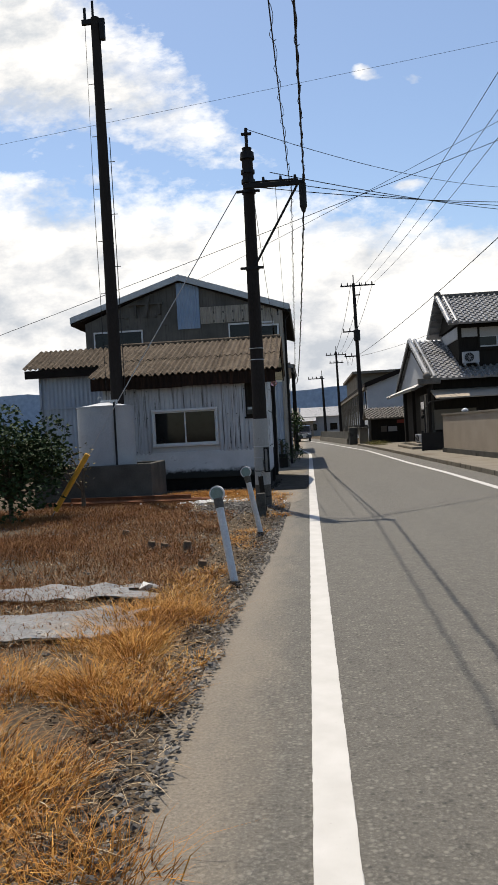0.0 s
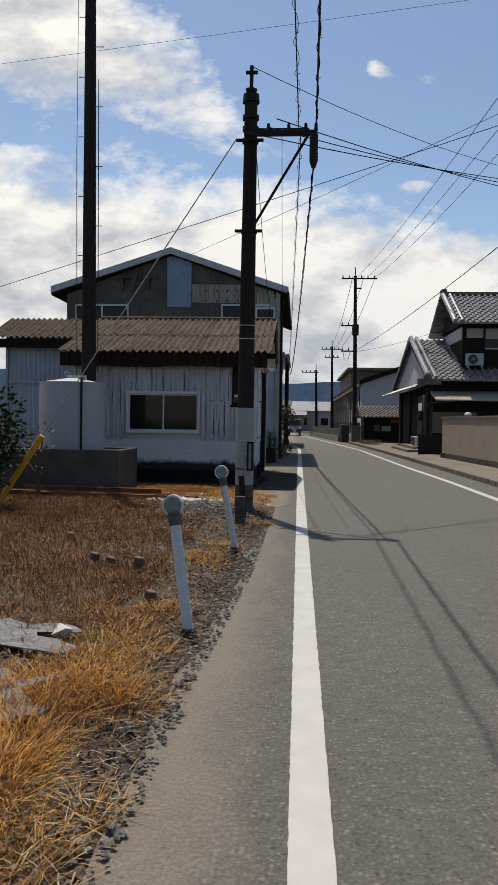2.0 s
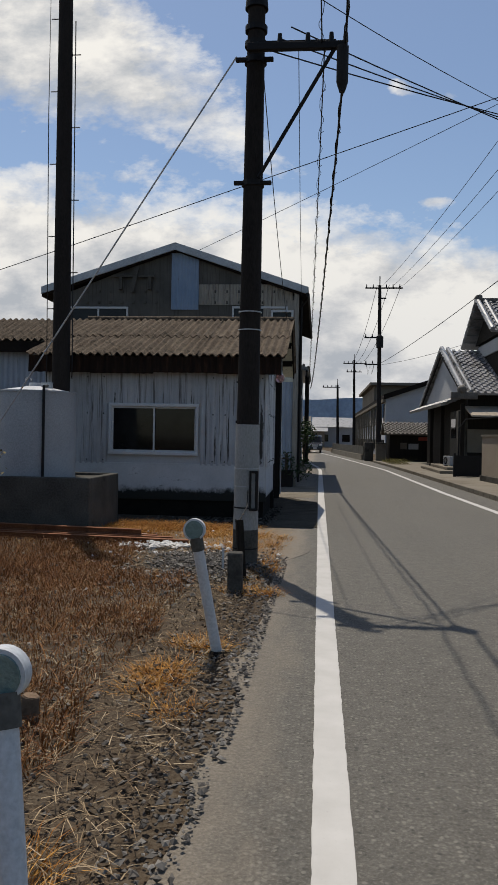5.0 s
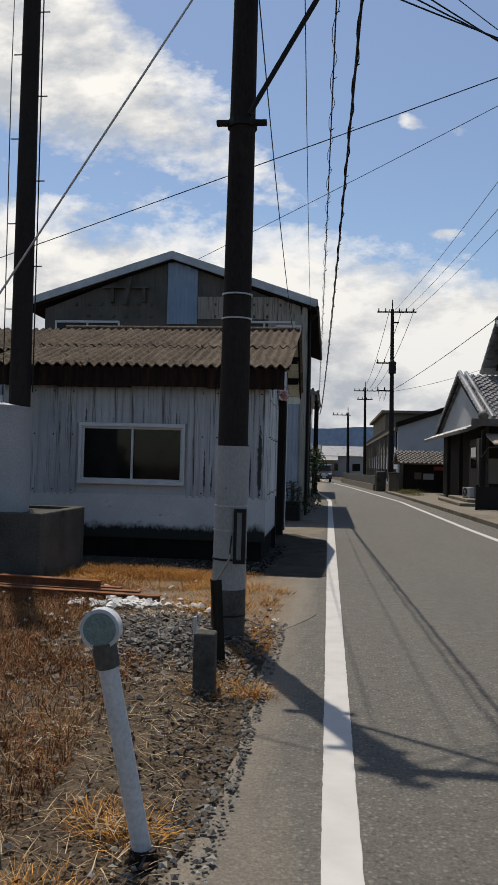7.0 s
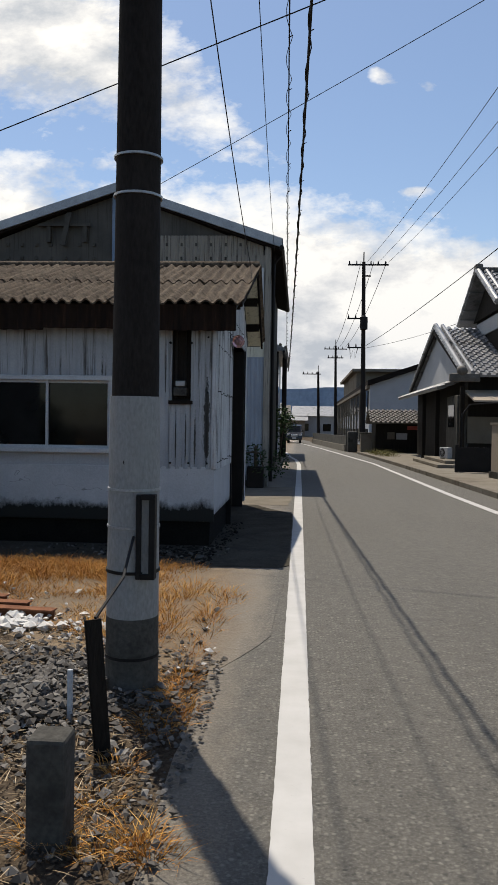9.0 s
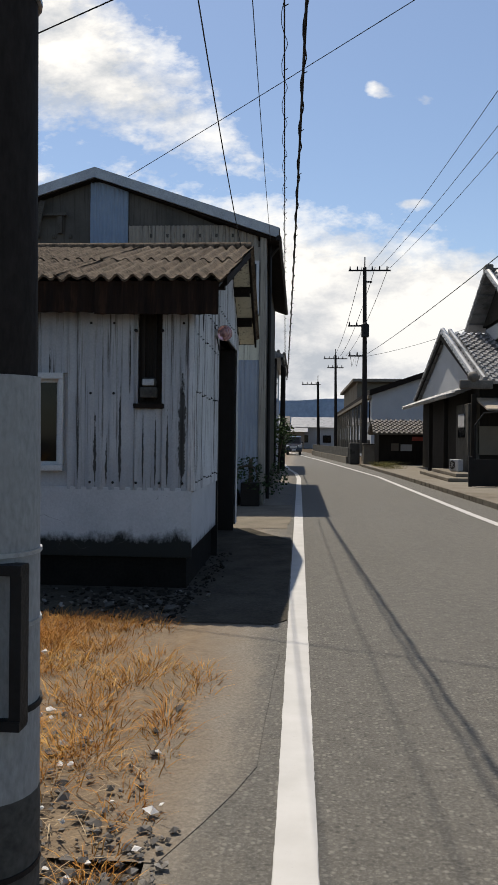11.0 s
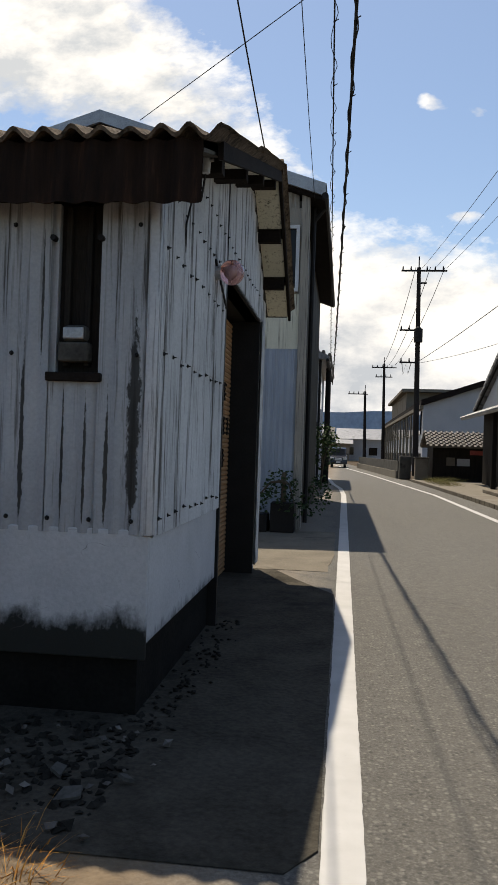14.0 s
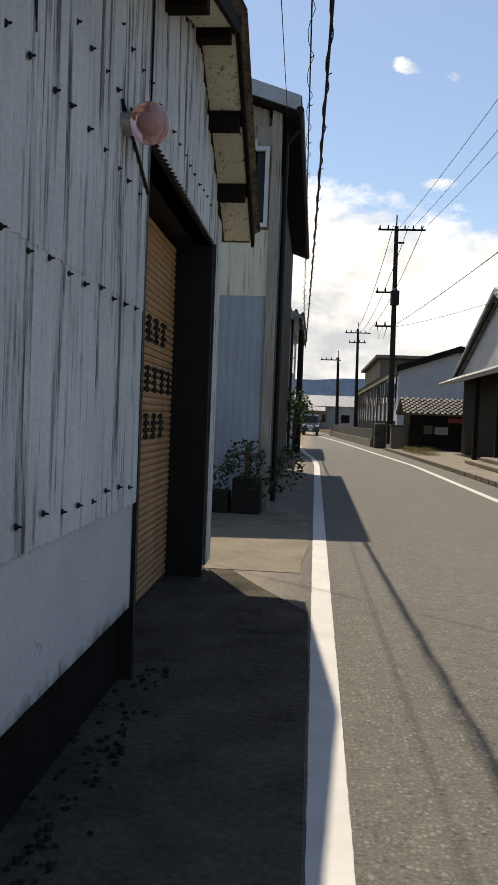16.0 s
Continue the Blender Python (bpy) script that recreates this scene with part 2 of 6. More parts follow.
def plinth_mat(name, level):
    """White plaster with black mould in ragged patches, darkened by height towards the bottom."""
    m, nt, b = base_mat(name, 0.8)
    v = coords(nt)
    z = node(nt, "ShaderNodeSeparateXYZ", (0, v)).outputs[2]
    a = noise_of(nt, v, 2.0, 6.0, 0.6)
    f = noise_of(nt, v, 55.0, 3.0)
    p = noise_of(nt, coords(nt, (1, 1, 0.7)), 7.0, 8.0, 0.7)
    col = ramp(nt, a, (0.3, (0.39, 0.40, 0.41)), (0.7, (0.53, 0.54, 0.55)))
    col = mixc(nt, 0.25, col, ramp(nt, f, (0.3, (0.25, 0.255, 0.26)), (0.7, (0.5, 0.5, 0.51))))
    # height term: the mask gets darker towards the bottom, noise frays its edge
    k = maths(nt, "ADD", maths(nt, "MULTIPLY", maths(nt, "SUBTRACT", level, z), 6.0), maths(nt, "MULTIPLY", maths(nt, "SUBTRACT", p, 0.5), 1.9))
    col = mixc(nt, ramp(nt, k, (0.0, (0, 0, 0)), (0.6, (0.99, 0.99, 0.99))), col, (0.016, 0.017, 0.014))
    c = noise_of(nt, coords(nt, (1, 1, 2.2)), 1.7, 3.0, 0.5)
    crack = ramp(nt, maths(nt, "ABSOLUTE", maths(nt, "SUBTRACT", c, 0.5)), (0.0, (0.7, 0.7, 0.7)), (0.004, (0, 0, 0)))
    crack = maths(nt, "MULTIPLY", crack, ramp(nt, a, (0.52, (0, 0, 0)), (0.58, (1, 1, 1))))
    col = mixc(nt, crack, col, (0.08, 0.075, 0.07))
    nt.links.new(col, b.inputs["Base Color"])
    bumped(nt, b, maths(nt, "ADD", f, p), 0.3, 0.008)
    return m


def skirt_mat():
    """Soot-dark rusted sheet of the eaves skirt."""
    m, nt, b = base_mat("rusted_eaves_sheet", 0.85)
    r = noise_of(nt, coords(nt, (8, 8, 0.7)), 1.8, 7.0, 0.7)
    f = noise_of(nt, coords(nt), 50.0, 3.0)
    col = ramp(nt, r, (0.3, (0.009, 0.007, 0.006)), (0.55, (0.022, 0.013, 0.009)), (0.75, (0.06, 0.03, 0.018)))
    nt.links.new(col, b.inputs["Base Color"])
    bumped(nt, b, f, 0.4, 0.006)
    return m


def roof_mat(name, c1, c2, c3):
    m, nt, b = base_mat(name, 0.9)
    a = noise_of(nt, coords(nt), 2.2, 7.0, 0.65)
    f = noise_of(nt, coords(nt), 28.0, 5.0, 0.7)
    s = noise_of(nt, coords(nt, (6, 0.7, 0.7)), 1.6, 5.0, 0.6)
    col = ramp(nt, a, (0.32, c1), (0.66, c2))
    col = mixc(nt, ramp(nt, s, (0.45, (0, 0, 0)), (0.7, (0.8, 0.8, 0.8))), col, c3)
    col = mixc(nt, 0.6, col, ramp(nt, f, (0.35, tuple(x * 0.4 for x in c1)), (0.68, tuple(min(1, x * 1.5) for x in c2))))
    moss = noise_of(nt, coords(nt), 9.0, 6.0, 0.7)
    col = mixc(nt, ramp(nt, moss, (0.52, (0, 0, 0)), (0.62, (0.85, 0.85, 0.85))), col, (0.022, 0.018, 0.012))
    nt.links.new(col, b.inputs["Base Color"])
    bumped(nt, b, maths(nt, "ADD", f, moss), 0.8, 0.016)
    return m


def blade_mat(name, *stops):
    m, nt, b = base_mat(name, 0.75)
    r = nt.nodes.new("ShaderNodeNewGeometry").outputs["Random Per Island"]
    p = noise_of(nt, coords(nt), 1.1, 4.0)
    k = maths(nt, "ADD", maths(nt, "MULTIPLY", r, 0.6), maths(nt, "MULTIPLY", maths(nt, "SUBTRACT", p, 0.3), 0.9))
    nt.links.new(ramp(nt, k, *stops), b.inputs["Base Color"])
    return m


def glass_mat():
    m, nt, b = base_mat("dark_glass", 0.06)
    g = noise_of(nt, coords(nt), 3.0, 4.0)
    nt.links.new(ramp(nt, g, (0.3, (0.004, 0.004, 0.004)), (0.7, (0.012, 0.012, 0.011))), b.inputs["Base Color"])
    b.inputs["Specular IOR Level"].default_value = 0.22
    return m


ASPHALT, EARTH, PAINT = asphalt_mat(), earth_mat(), line_mat()
CONC = mottled("pale_concrete", (0.15, 0.132, 0.105), (0.2, 0.178, 0.144), 1.2, 50, 0.9, c3=(0.12, 0.1, 0.078))
# soil colour blackened to carry the shade close to the shed wall
SHADE_CLOD = mottled("black_soil", (0.010, 0.009, 0.007), (0.03, 0.027, 0.022), 6, 40, 0.95)
CONC_D = mottled("weathered_concrete", (0.055, 0.052, 0.046), (0.105, 0.1, 0.088), 2.5, 40, 0.92, c3=(0.028, 0.027, 0.024))
# near-black footing: mould, plus the shade below the wall put into the colour
FOOT = mottled("mould_and_shade_footing", (0.006, 0.006, 0.0055), (0.015, 0.014, 0.012), 5, 40, 0.95)
POLE = mottled("pole_concrete_dark", (0.016, 0.0135, 0.012), (0.034, 0.029, 0.026), 3.0, 60, 0.85, stretch=(1, 1, 0.3))
SLEEVE = mottled("pole_sleeve_grey", (0.24, 0.24, 0.235), (0.31, 0.31, 0.30), 3.0, 70, 0.7, stretch=(1, 1, 0.4), c3=(0.27, 0.27, 0.26))
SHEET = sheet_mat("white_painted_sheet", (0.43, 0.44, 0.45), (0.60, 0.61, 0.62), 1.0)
# same white set darker than the side's, so its colour carries the front's shade
SHEET_F = sheet_mat("white_shaded_front_sheet", (0.29, 0.30, 0.315), (0.41, 0.425, 0.44), 0.8, runs=((-1.03, 0.98, 2.1, 0.042), (-1.17, 0.93, 1.7, 0.014), (-1.62, 0.94, 1.95, 0.018), (-1.86, 0.94, 1.7, 0.018), (-1.75, 0.95, 1.45, 0.016), (-2.02, 0.98, 1.8, 0.010), (-1.40, 0.93, 1.72, 0.011), (-1.28, 0.93, 1.72, 0.010), (-1.53, 1.75, 2.6, 0.009), (-3.7, 1.95, 2.4, 0.02), (-2.3, 1.95, 2.35, 0.02)))
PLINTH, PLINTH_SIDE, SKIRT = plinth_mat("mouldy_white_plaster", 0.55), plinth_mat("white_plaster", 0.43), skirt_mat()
PANEL_B = sheet_mat("sky_blue_sheet", (0.16, 0.235, 0.34), (0.24, 0.32, 0.43), 0.25)
BOARD = sheet_mat("grey_weathered_boards", (0.24, 0.22, 0.185), (0.36, 0.33, 0.28), 0.9)
SHEET_B = sheet_mat("bluish_sheet", (0.25, 0.29, 0.345), (0.35, 0.395, 0.455), 0.35)
SHEET_C = sheet_mat("cream_sheet", (0.54, 0.52, 0.41), (0.68, 0.655, 0.53), 0.75)
PLASTER = sheet_mat("white_plaster_base", (0.37, 0.385, 0.405), (0.47, 0.48, 0.50), 0.35)
GABLEWALL = sheet_mat("dark_weathered_wall", (0.05, 0.047, 0.041), (0.105, 0.098, 0.084), 0.9)
SLATE = roof_mat("rusty_corrugated_roof", (0.04, 0.028, 0.020), (0.15, 0.118, 0.086), (0.032, 0.013, 0.007))
FASCIA = mottled("dark_fascia", (0.010, 0.008, 0.007), (0.022, 0.017, 0.014), 4, 40, 0.9)
DARKWOOD = mottled("dark_wood", (0.012, 0.011, 0.010), (0.028, 0.024, 0.020), 3, 30, 0.85, stretch=(4, 4, 0.6))
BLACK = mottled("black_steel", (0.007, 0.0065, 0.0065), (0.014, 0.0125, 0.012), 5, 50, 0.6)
CABLE = mottled("cable_rubber", (0.012, 0.012, 0.013), (0.02, 0.02, 0.02), 5, 50, 0.7)
STEEL = mottled("galvanised_steel", (0.28, 0.29, 0.3), (0.42, 0.43, 0.44), 4, 50, 0.45, 0.6)
RUST = mottled("rusty_steel", (0.12, 0.05, 0.03), (0.24, 0.11, 0.06), 5, 60, 0.85, c3=(0.06, 0.04, 0.03))
ALU = mottled("window_aluminium", (0.42, 0.43, 0.44), (0.52, 0.53, 0.54), 4, 60, 0.4)
TANKM = mottled("tank_grey_shell", (0.27, 0.28, 0.295), (0.37, 0.38, 0.395), 1.5, 50, 0.55, bump=0.1)
WHITEPOST = mottled("post_white", (0.38, 0.40, 0.42), (0.48, 0.5, 0.52), 6, 60, 0.5, bump=0.1)
REFLECT = mottled("reflector_green_grey", (0.09, 0.15, 0.145), (0.14, 0.21, 0.2), 30, 90, 0.2)
YELLOW = mottled("yellow_guard", (0.5, 0.25, 0.03), (0.62, 0.34, 0.05), 5, 60, 0.6)
WHITEWALL = mottled("white_render", (0.36, 0.37, 0.385), (0.44, 0.445, 0.455), 1.0, 30, 0.85)
BEIGE = mottled("beige_render_wall", (0.30, 0.25, 0.2), (0.37, 0.315, 0.25), 1.2, 35, 0.9)
TILE = mottled("grey_roof_tile", (0.14, 0.14, 0.142), (0.27, 0.27, 0.275), 2.5, 30, 0.35, c3=(0.06, 0.06, 0.06))
TILE_D = mottled("old_dark_tile", (0.07, 0.065, 0.058), (0.16, 0.145, 0.125), 3.5, 30, 0.7)
SHUTTER = sheet_mat("rust_tan_shutter", (0.30, 0.165, 0.08), (0.42, 0.25, 0.125), 0.8, (0.10, 0.06, 0.03))
GLASS = glass_mat()
LEAF = blade_mat("citrus_leaf", (0.0, (0.006, 0.012, 0.004)), (0.5, (0.02, 0.04, 0.011)), (1.0, (0.06, 0.085, 0.03)))
HEDGE = blade_mat("hedge_leaf", (0.0, (0.012, 0.026, 0.008)), (0.6, (0.035, 0.065, 0.017)), (1.0, (0.095, 0.125, 0.035)))
WEED = blade_mat("dry_red_weed", (0.0, (0.055, 0.022, 0.008)), (0.4, (0.16, 0.062, 0.019)), (0.75, (0.26, 0.12, 0.038)), (1.0, (0.40, 0.25, 0.10)))
STRAW = blade_mat("golden_straw", (0.0, (0.15, 0.055, 0.012)), (0.4, (0.36, 0.155, 0.03)), (0.75, (0.52, 0.27, 0.062)), (1.0, (0.66, 0.45, 0.16)))
CUT = mottled("cut_wood", (0.12, 0.075, 0.045), (0.2, 0.135, 0.085), 20, 80)
STONE = blade_mat("gravel", (0.0, (0.045, 0.04, 0.035)), (0.55, (0.115, 0.103, 0.09)), (1.0, (0.28, 0.26, 0.23)))
BARK = mottled("bark", (0.06, 0.045, 0.032), (0.12, 0.095, 0.07), 6, 40, 0.95)
MULCH = mottled("grey_plastic_sheet", (0.075, 0.075, 0.076), (0.15, 0.15, 0.152), 3, 25, 0.45, c3=(0.13, 0.11, 0.09), bump=0.8, dist=0.03)
# pale blue holds the distance haze and lightens the hills' backlit side
HILL = mottled("wooded_hill_haze", (0.25, 0.34, 0.47), (0.32, 0.41, 0.54), 0.02, 0.2, 1.0, bump=0)
LITTER = mottled("white_rubble", (0.5, 0.48, 0.45), (0.68, 0.66, 0.62), 6, 40, 0.9)

# ---- building helpers ----


class Solid:
    """Collects vertices and faces of one mesh."""

    def __init__(self):
        self.v, self.f = [], []

    def add(self, verts, faces):
        o = len(self.v)
        self.v += [tuple(p) for p in verts]
        self.f += [tuple(i + o for i in q) for q in faces]
        return self

    def box(self, x0, y0, z0, x1, y1, z1, m=None):
        p = [Vector(c) for c in ((x0, y0, z0), (x1, y0, z0), (x1, y1, z0), (x0, y1, z0), (x0, y0, z1), (x1, y0, z1), (x1, y1, z1), (x0, y1, z1))]
        if m:
            p = [m @ c for c in p]
        return self.add(p, ((3, 2, 1, 0), (4, 5, 6, 7), (0, 1, 5, 4), (1, 2, 6, 5), (2, 3, 7, 6), (3, 0, 4, 7)))

    def bbox(self, x0, y0, z0, x1, y1, z1, b=0.01, m=None):
        """A box with bevelled edges."""
        bm = bmesh.new()
        bmesh.ops.create_cube(bm, size=1)
        bmesh.ops.scale(bm, vec=(x1 - x0, y1 - y0, z1 - z0), verts=bm.verts)
        bmesh.ops.bevel(bm, geom=bm.edges[:], offset=b, segments=2, affect="EDGES", profile=0.5)
        c = Vector(((x0 + x1) / 2, (y0 + y1) / 2, (z0 + z1) / 2))
        bm.verts.index_update()
        vs = [v.co + c for v in bm.verts]
        if m:
            vs = [m @ q for q in vs]
        self.add(vs, [[v.index for v in f.verts] for f in bm.faces])
        bm.free()
        return self

    def tube(self, a, b, r0, r1=None, n=12, caps=True):
        a, b = Vector(a), Vector(b)
        r1 = r0 if r1 is None else r1
        q = (b - a).to_track_quat("Z", "Y")
        ring = [Vector((math.cos(2 * math.pi * i / n), math.sin(2 * math.pi * i / n), 0)) for i in range(n)]
        vs = [a + q @ (p * r0) for p in ring] + [b + q @ (p * r1) for p in ring]
        fs = [(i, (i + 1) % n, n + (i + 1) % n, n + i) for i in range(n)]
        if caps:
            fs += [tuple(range(n - 1, -1, -1)), tuple(range(n, 2 * n))]
        return self.add(vs, fs)

    def line(self, pts, r, n=5):
        pts = [Vector(p) for p in pts]
        vs, fs = [], []
        for j, p in enumerate(pts):
            q = (pts[min(j + 1, len(pts) - 1)] - pts[max(j - 1, 0)]).to_track_quat("Z", "Y")
            vs += [p + q @ Vector((r * math.cos(6.2832 * i / n), r * math.sin(6.2832 * i / n), 0)) for i in range(n)]
        for j in range(len(pts) - 1):
            fs += [(j * n + i, j * n + (i + 1) % n, (j + 1) * n + (i + 1) % n, (j + 1) * n + i) for i in range(n)]
        return self.add(vs, fs + [tuple(range(n - 1, -1, -1)), tuple(range(len(vs) - n, len(vs)))])

    def ball(self, c, r, n=10, k=7, sq=(1, 1, 1)):
        vs, fs = [], []
        for j in range(k + 1):
            t = math.pi * j / k
            for i in range(n):
                p = 2 * math.pi * i / n
                vs.append((c[0] + r * sq[0] * math.sin(t) * math.cos(p), c[1] + r * sq[1] * math.sin(t) * math.sin(p), c[2] + r * sq[2] * math.cos(t)))
        for j in range(k):
            for i in range(n):
                fs.append((j * n + i, (j + 1) * n + i, (j + 1) * n + (i + 1) % n, j * n + (i + 1) % n))
        return self.add(vs, fs)

    def prism(self, poly, axis, a, b):
        """A flat outline of two coordinates, drawn out along an axis from a to b."""
        def at(p, h):
            return {"x": (h, p[0], p[1]), "y": (p[0], h, p[1]), "z": (p[0], p[1], h)}[axis]
        n = len(poly)
        vs = [at(p, a) for p in poly] + [at(p, b) for p in poly]
        fs = [(i, (i + 1) % n, n + (i + 1) % n, n + i) for i in range(n)] + [tuple(range(n - 1, -1, -1)), tuple(range(n, 2 * n))]
        return self.add(vs, fs)

    def waves(self, p, u, w, pitch, amp, steps=6, thick=0.012, rows=1, sag=0.0):
        """A corrugated sheet from corner p along u (across the waves) and w (along them), with some thickness."""
        p, u, w = Vector(p), Vector(u), Vector(w)
        nrm = u.cross(w).normalized()
        n = max(2, round(u.length / pitch * steps))
        vs, fs = [], []
        for s in (0, 1):
            for j in range(rows + 1):
                for i in range(n + 1):
                    h = amp * math.cos(2 * math.pi * i / steps) + (sag * noise.noise((i * 0.21, j * 0.7, p.x)) if sag else 0)
                    vs.append(p + u * (i / n) + w * (j / rows) + nrm * (h - s * thick))
        m, k = n + 1, (n + 1) * (rows + 1)
        for j in range(rows):
            for i in range(n):
                a = j * m + i
                fs += [(a, a + 1, a + m + 1, a + m), (k + a, k + a + m, k + a + m + 1, k + a + 1)]
        for i in range(n):
            fs += [(i, k + i, k + i + 1, i + 1)]
            a = rows * m + i
            fs += [(a, a + 1, k + a + 1, k + a)]
        return self.add(vs, fs)


def mesh_of(name, s, material, smooth=False):
    me = bpy.data.meshes.new(name)
    me.from_pydata(s.v, [], s.f)
    me.materials.append(material)
    if smooth:
        me.polygons.foreach_set("use_smooth", [True] * len(me.polygons))
        me.set_sharp_from_angle(angle=radians(40))
    me.update()
    return me


def part(name, s, material, parent=None, label="", smooth=False):
    ob = new(name, mesh_of(name, s, material, smooth))
    if parent is not None:
        ob.parent = parent
    if label:
        ob["label"] = label
    return ob


def thing(name, at, label, category, group="", kind=""):
    ob = new(name)
    ob.location = at
    ob.empty_display_size = 0.2
    return tagged(ob, label, category, group, kind)


def child(name, s, material, parent, label="", smooth=False):
    """A part given in world metres under a thing that stands at its base."""
    me_ob = part(name, s, material, None, label, smooth)
    base = parent
    off = Vector((0, 0, 0))
    while base is not None:
        off += base.location
        base = base.parent
    me_ob.data.transform(Matrix.Translation(-off))
    me_ob.parent = parent
    return me_ob


def setting(name, s, material, label, category, smooth=False):
    return tagged(part(name, s, material, None, "", smooth), label, category, "", "structure")

# ---- ground, road, lines ----


def strip(pts, z, thick, wob=0.0, seed=0):
    """A flat band through rows of (y, left, right), with uneven edges."""
    s, rng = Solid(), random.Random(seed)
    rows = []
    for (y0, a0, b0), (y1, a1, b1) in zip(pts, pts[1:]):
        n = max(1, int((y1 - y0) / (0.25 if y0 < 30 and wob else 3.0)))
        for i in range(n):
            k = i / n
            rows.append((y0 + (y1 - y0) * k, a0 + (a1 - a0) * k, b0 + (b1 - b0) * k))
    rows.append(pts[-1])
    vs = []
    for y, a, b in rows:
        w = noise.noise((y * 0.9, seed, 0)) * wob + (rng.random() - 0.5) * wob * 0.45
        vs += [(a + w, y, z - thick), (a + w, y, z), (b, y, z), (b, y, z - thick)]
    fs = []
    for i in range(len(rows) - 1):
        o = i * 4
        fs += [(o, o + 1, o + 5, o + 4), (o + 1, o + 2, o + 6, o + 5), (o + 2, o + 3, o + 7, o + 6)]
    return s.add(vs, fs)


# one sheet of earth out to the hills, finer where the lot lies
g = Solid()
xs = [-1500, -300, -60, -20] + [-12 + i * 0.3 for i in range(39)] + [-0.3, 0.5, 4.5, 12, 60, 300, 1500]
ys = [-300, -60, -20] + [-9 + i * 0.35 for i in range(72)] + [17, 25, 60, 150, 400, 1600]
gv = []
for y in ys:
    for x in xs:
        h = -0.03
        if -11 < x < -0.75 and -9 < y < 14:
            h = 0.035 * noise.noise((x * 0.8, y * 0.8, 0)) + 0.02 * noise.noise((x * 3, y * 3, 4)) - 0.005
        gv.append((x, y, h))
nx = len(xs)
g.add(gv, [(j * nx + i, j * nx + i + 1, (j + 1) * nx + i + 1, (j + 1) * nx + i) for j in range(len(ys) - 1) for i in range(nx - 1)])
setting("ground", g, EARTH, "bare brown earth of the vacant lot", "ground", True)

ROAD = [(-40, -0.72, 5.2), (-2, -0.68, 5.1), (2, -0.6, 5.0), (5, -0.48, 4.95), (9, -0.44, 4.9), (12, -0.42, 4.85), (13, -0.5, 4.8), (13.6, -0.95, 4.8), (20, -0.95, 4.6), (20.5, -1.2, 4.55), (30, -1.2, 4.3),
        (40, -1.2, 3.95), (46, -1.6, 3.6), (56, -2.4, 3.1), (70, -3.6, 2.4), (95, -7, 0.6), (140, -18, -8)]
setting("road", strip(ROAD, 0.0, 0.05, 0.13, 3), ASPHALT, "worn grey asphalt road with dusty shoulder", "road")
LEFT = [(-40, 0, 0.15), (-8, 0, 0.15), (36, 0, 0.15), (40, -0.12, 0.03), (44, -0.45, -0.3), (50, -0.75, -0.6), (60, -1.6, -1.45), (95, -5, -4.85)]
RIGHT = [(-40, 3.85, 4.0), (12, 3.66, 3.81), (17, 3.58, 3.73), (23, 3.36, 3.51), (38, 3.05, 3.2), (44, 2.62, 2.77), (50, 2.2, 2.35), (60, 1.5, 1.65), (95, -1.5, -1.35)]


def painted(pts, seed):
    s, rng = Solid(), random.Random(seed)
    y = pts[0][0]
    vs = []
    while y < pts[-1][0]:
        for (y0, a0, b0), (y1, a1, b1) in zip(pts, pts[1:]):
            if y0 <= y < y1:
                k = (y - y0) / (y1 - y0)
                a, b = a0 + (a1 - a0) * k, b0 + (b1 - b0) * k
        j = 0.004 if y < 25 else 0.0
        vs += [(a + rng.uniform(-j, j), y, 0.0), (a + rng.uniform(-j, j) * 0.5, y, 0.004), (b + rng.uniform(-j, j) * 0.5, y, 0.004), (b + rng.uniform(-j, j), y, 0.0)]
        y += 0.06 if -6 < y < 25 else 1.0
    n = len(vs) // 4
    return s.add(vs, [q for i in range(n - 1) for o in (i * 4,) for q in ((o, o + 1, o + 5, o + 4), (o + 1, o + 2, o + 6, o + 5), (o + 2, o + 3, o + 7, o + 6))])


setting("trim_edge_line", painted(LEFT, 5), PAINT, "worn white painted edge line on the asphalt", "road marking")
setting("trim_edge_line_far", painted(RIGHT, 6), PAINT, "white painted edge line beside the kerb", "road marking")

# pavement with kerb on the house side
PAV = [(-40, 4.95, 9.5), (10, 4.75, 9.5), (20, 4.5, 9.5), (29, 4.25, 9.5), (36, 4.05, 9.5), (44, 3.75, 9.5), (50, 3.5, 9.5)]
setting("pavement", strip(PAV, 0.10, 0.2), CONC, "pale dusty concrete pavement behind the kerb", "pavement")
kerb = thing("kerb", (4.7, 10, 0), "grey concrete kerb stones along the pavement", "kerb", "", "structure")
kp = [(y, a) for y, a, b in PAV if y >= 10]
kerb_data = None
for (y0, a0), (y1, a1) in zip(kp, kp[1:]):
    n = int((y1 - y0) / 0.6)
    for i in range(n):
        ya = y0 + (y1 - y0) * i / n
        xa = a0 + (a1 - a0) * i / n
        if kerb_data is None:
            kerb_data = mesh_of("kerb_stone", Solid().bbox(-0.16, 0.005, -0.02, 0.0, 0.585, 0.13, 0.015), CONC)
        k = new("kerb_stone", kerb_data)
        k.parent = kerb
        k.location = (xa - 4.7, ya - 10, 0)
        k.rotation_euler = (0, 0, math.atan2(a0 - a1, y1 - y0))

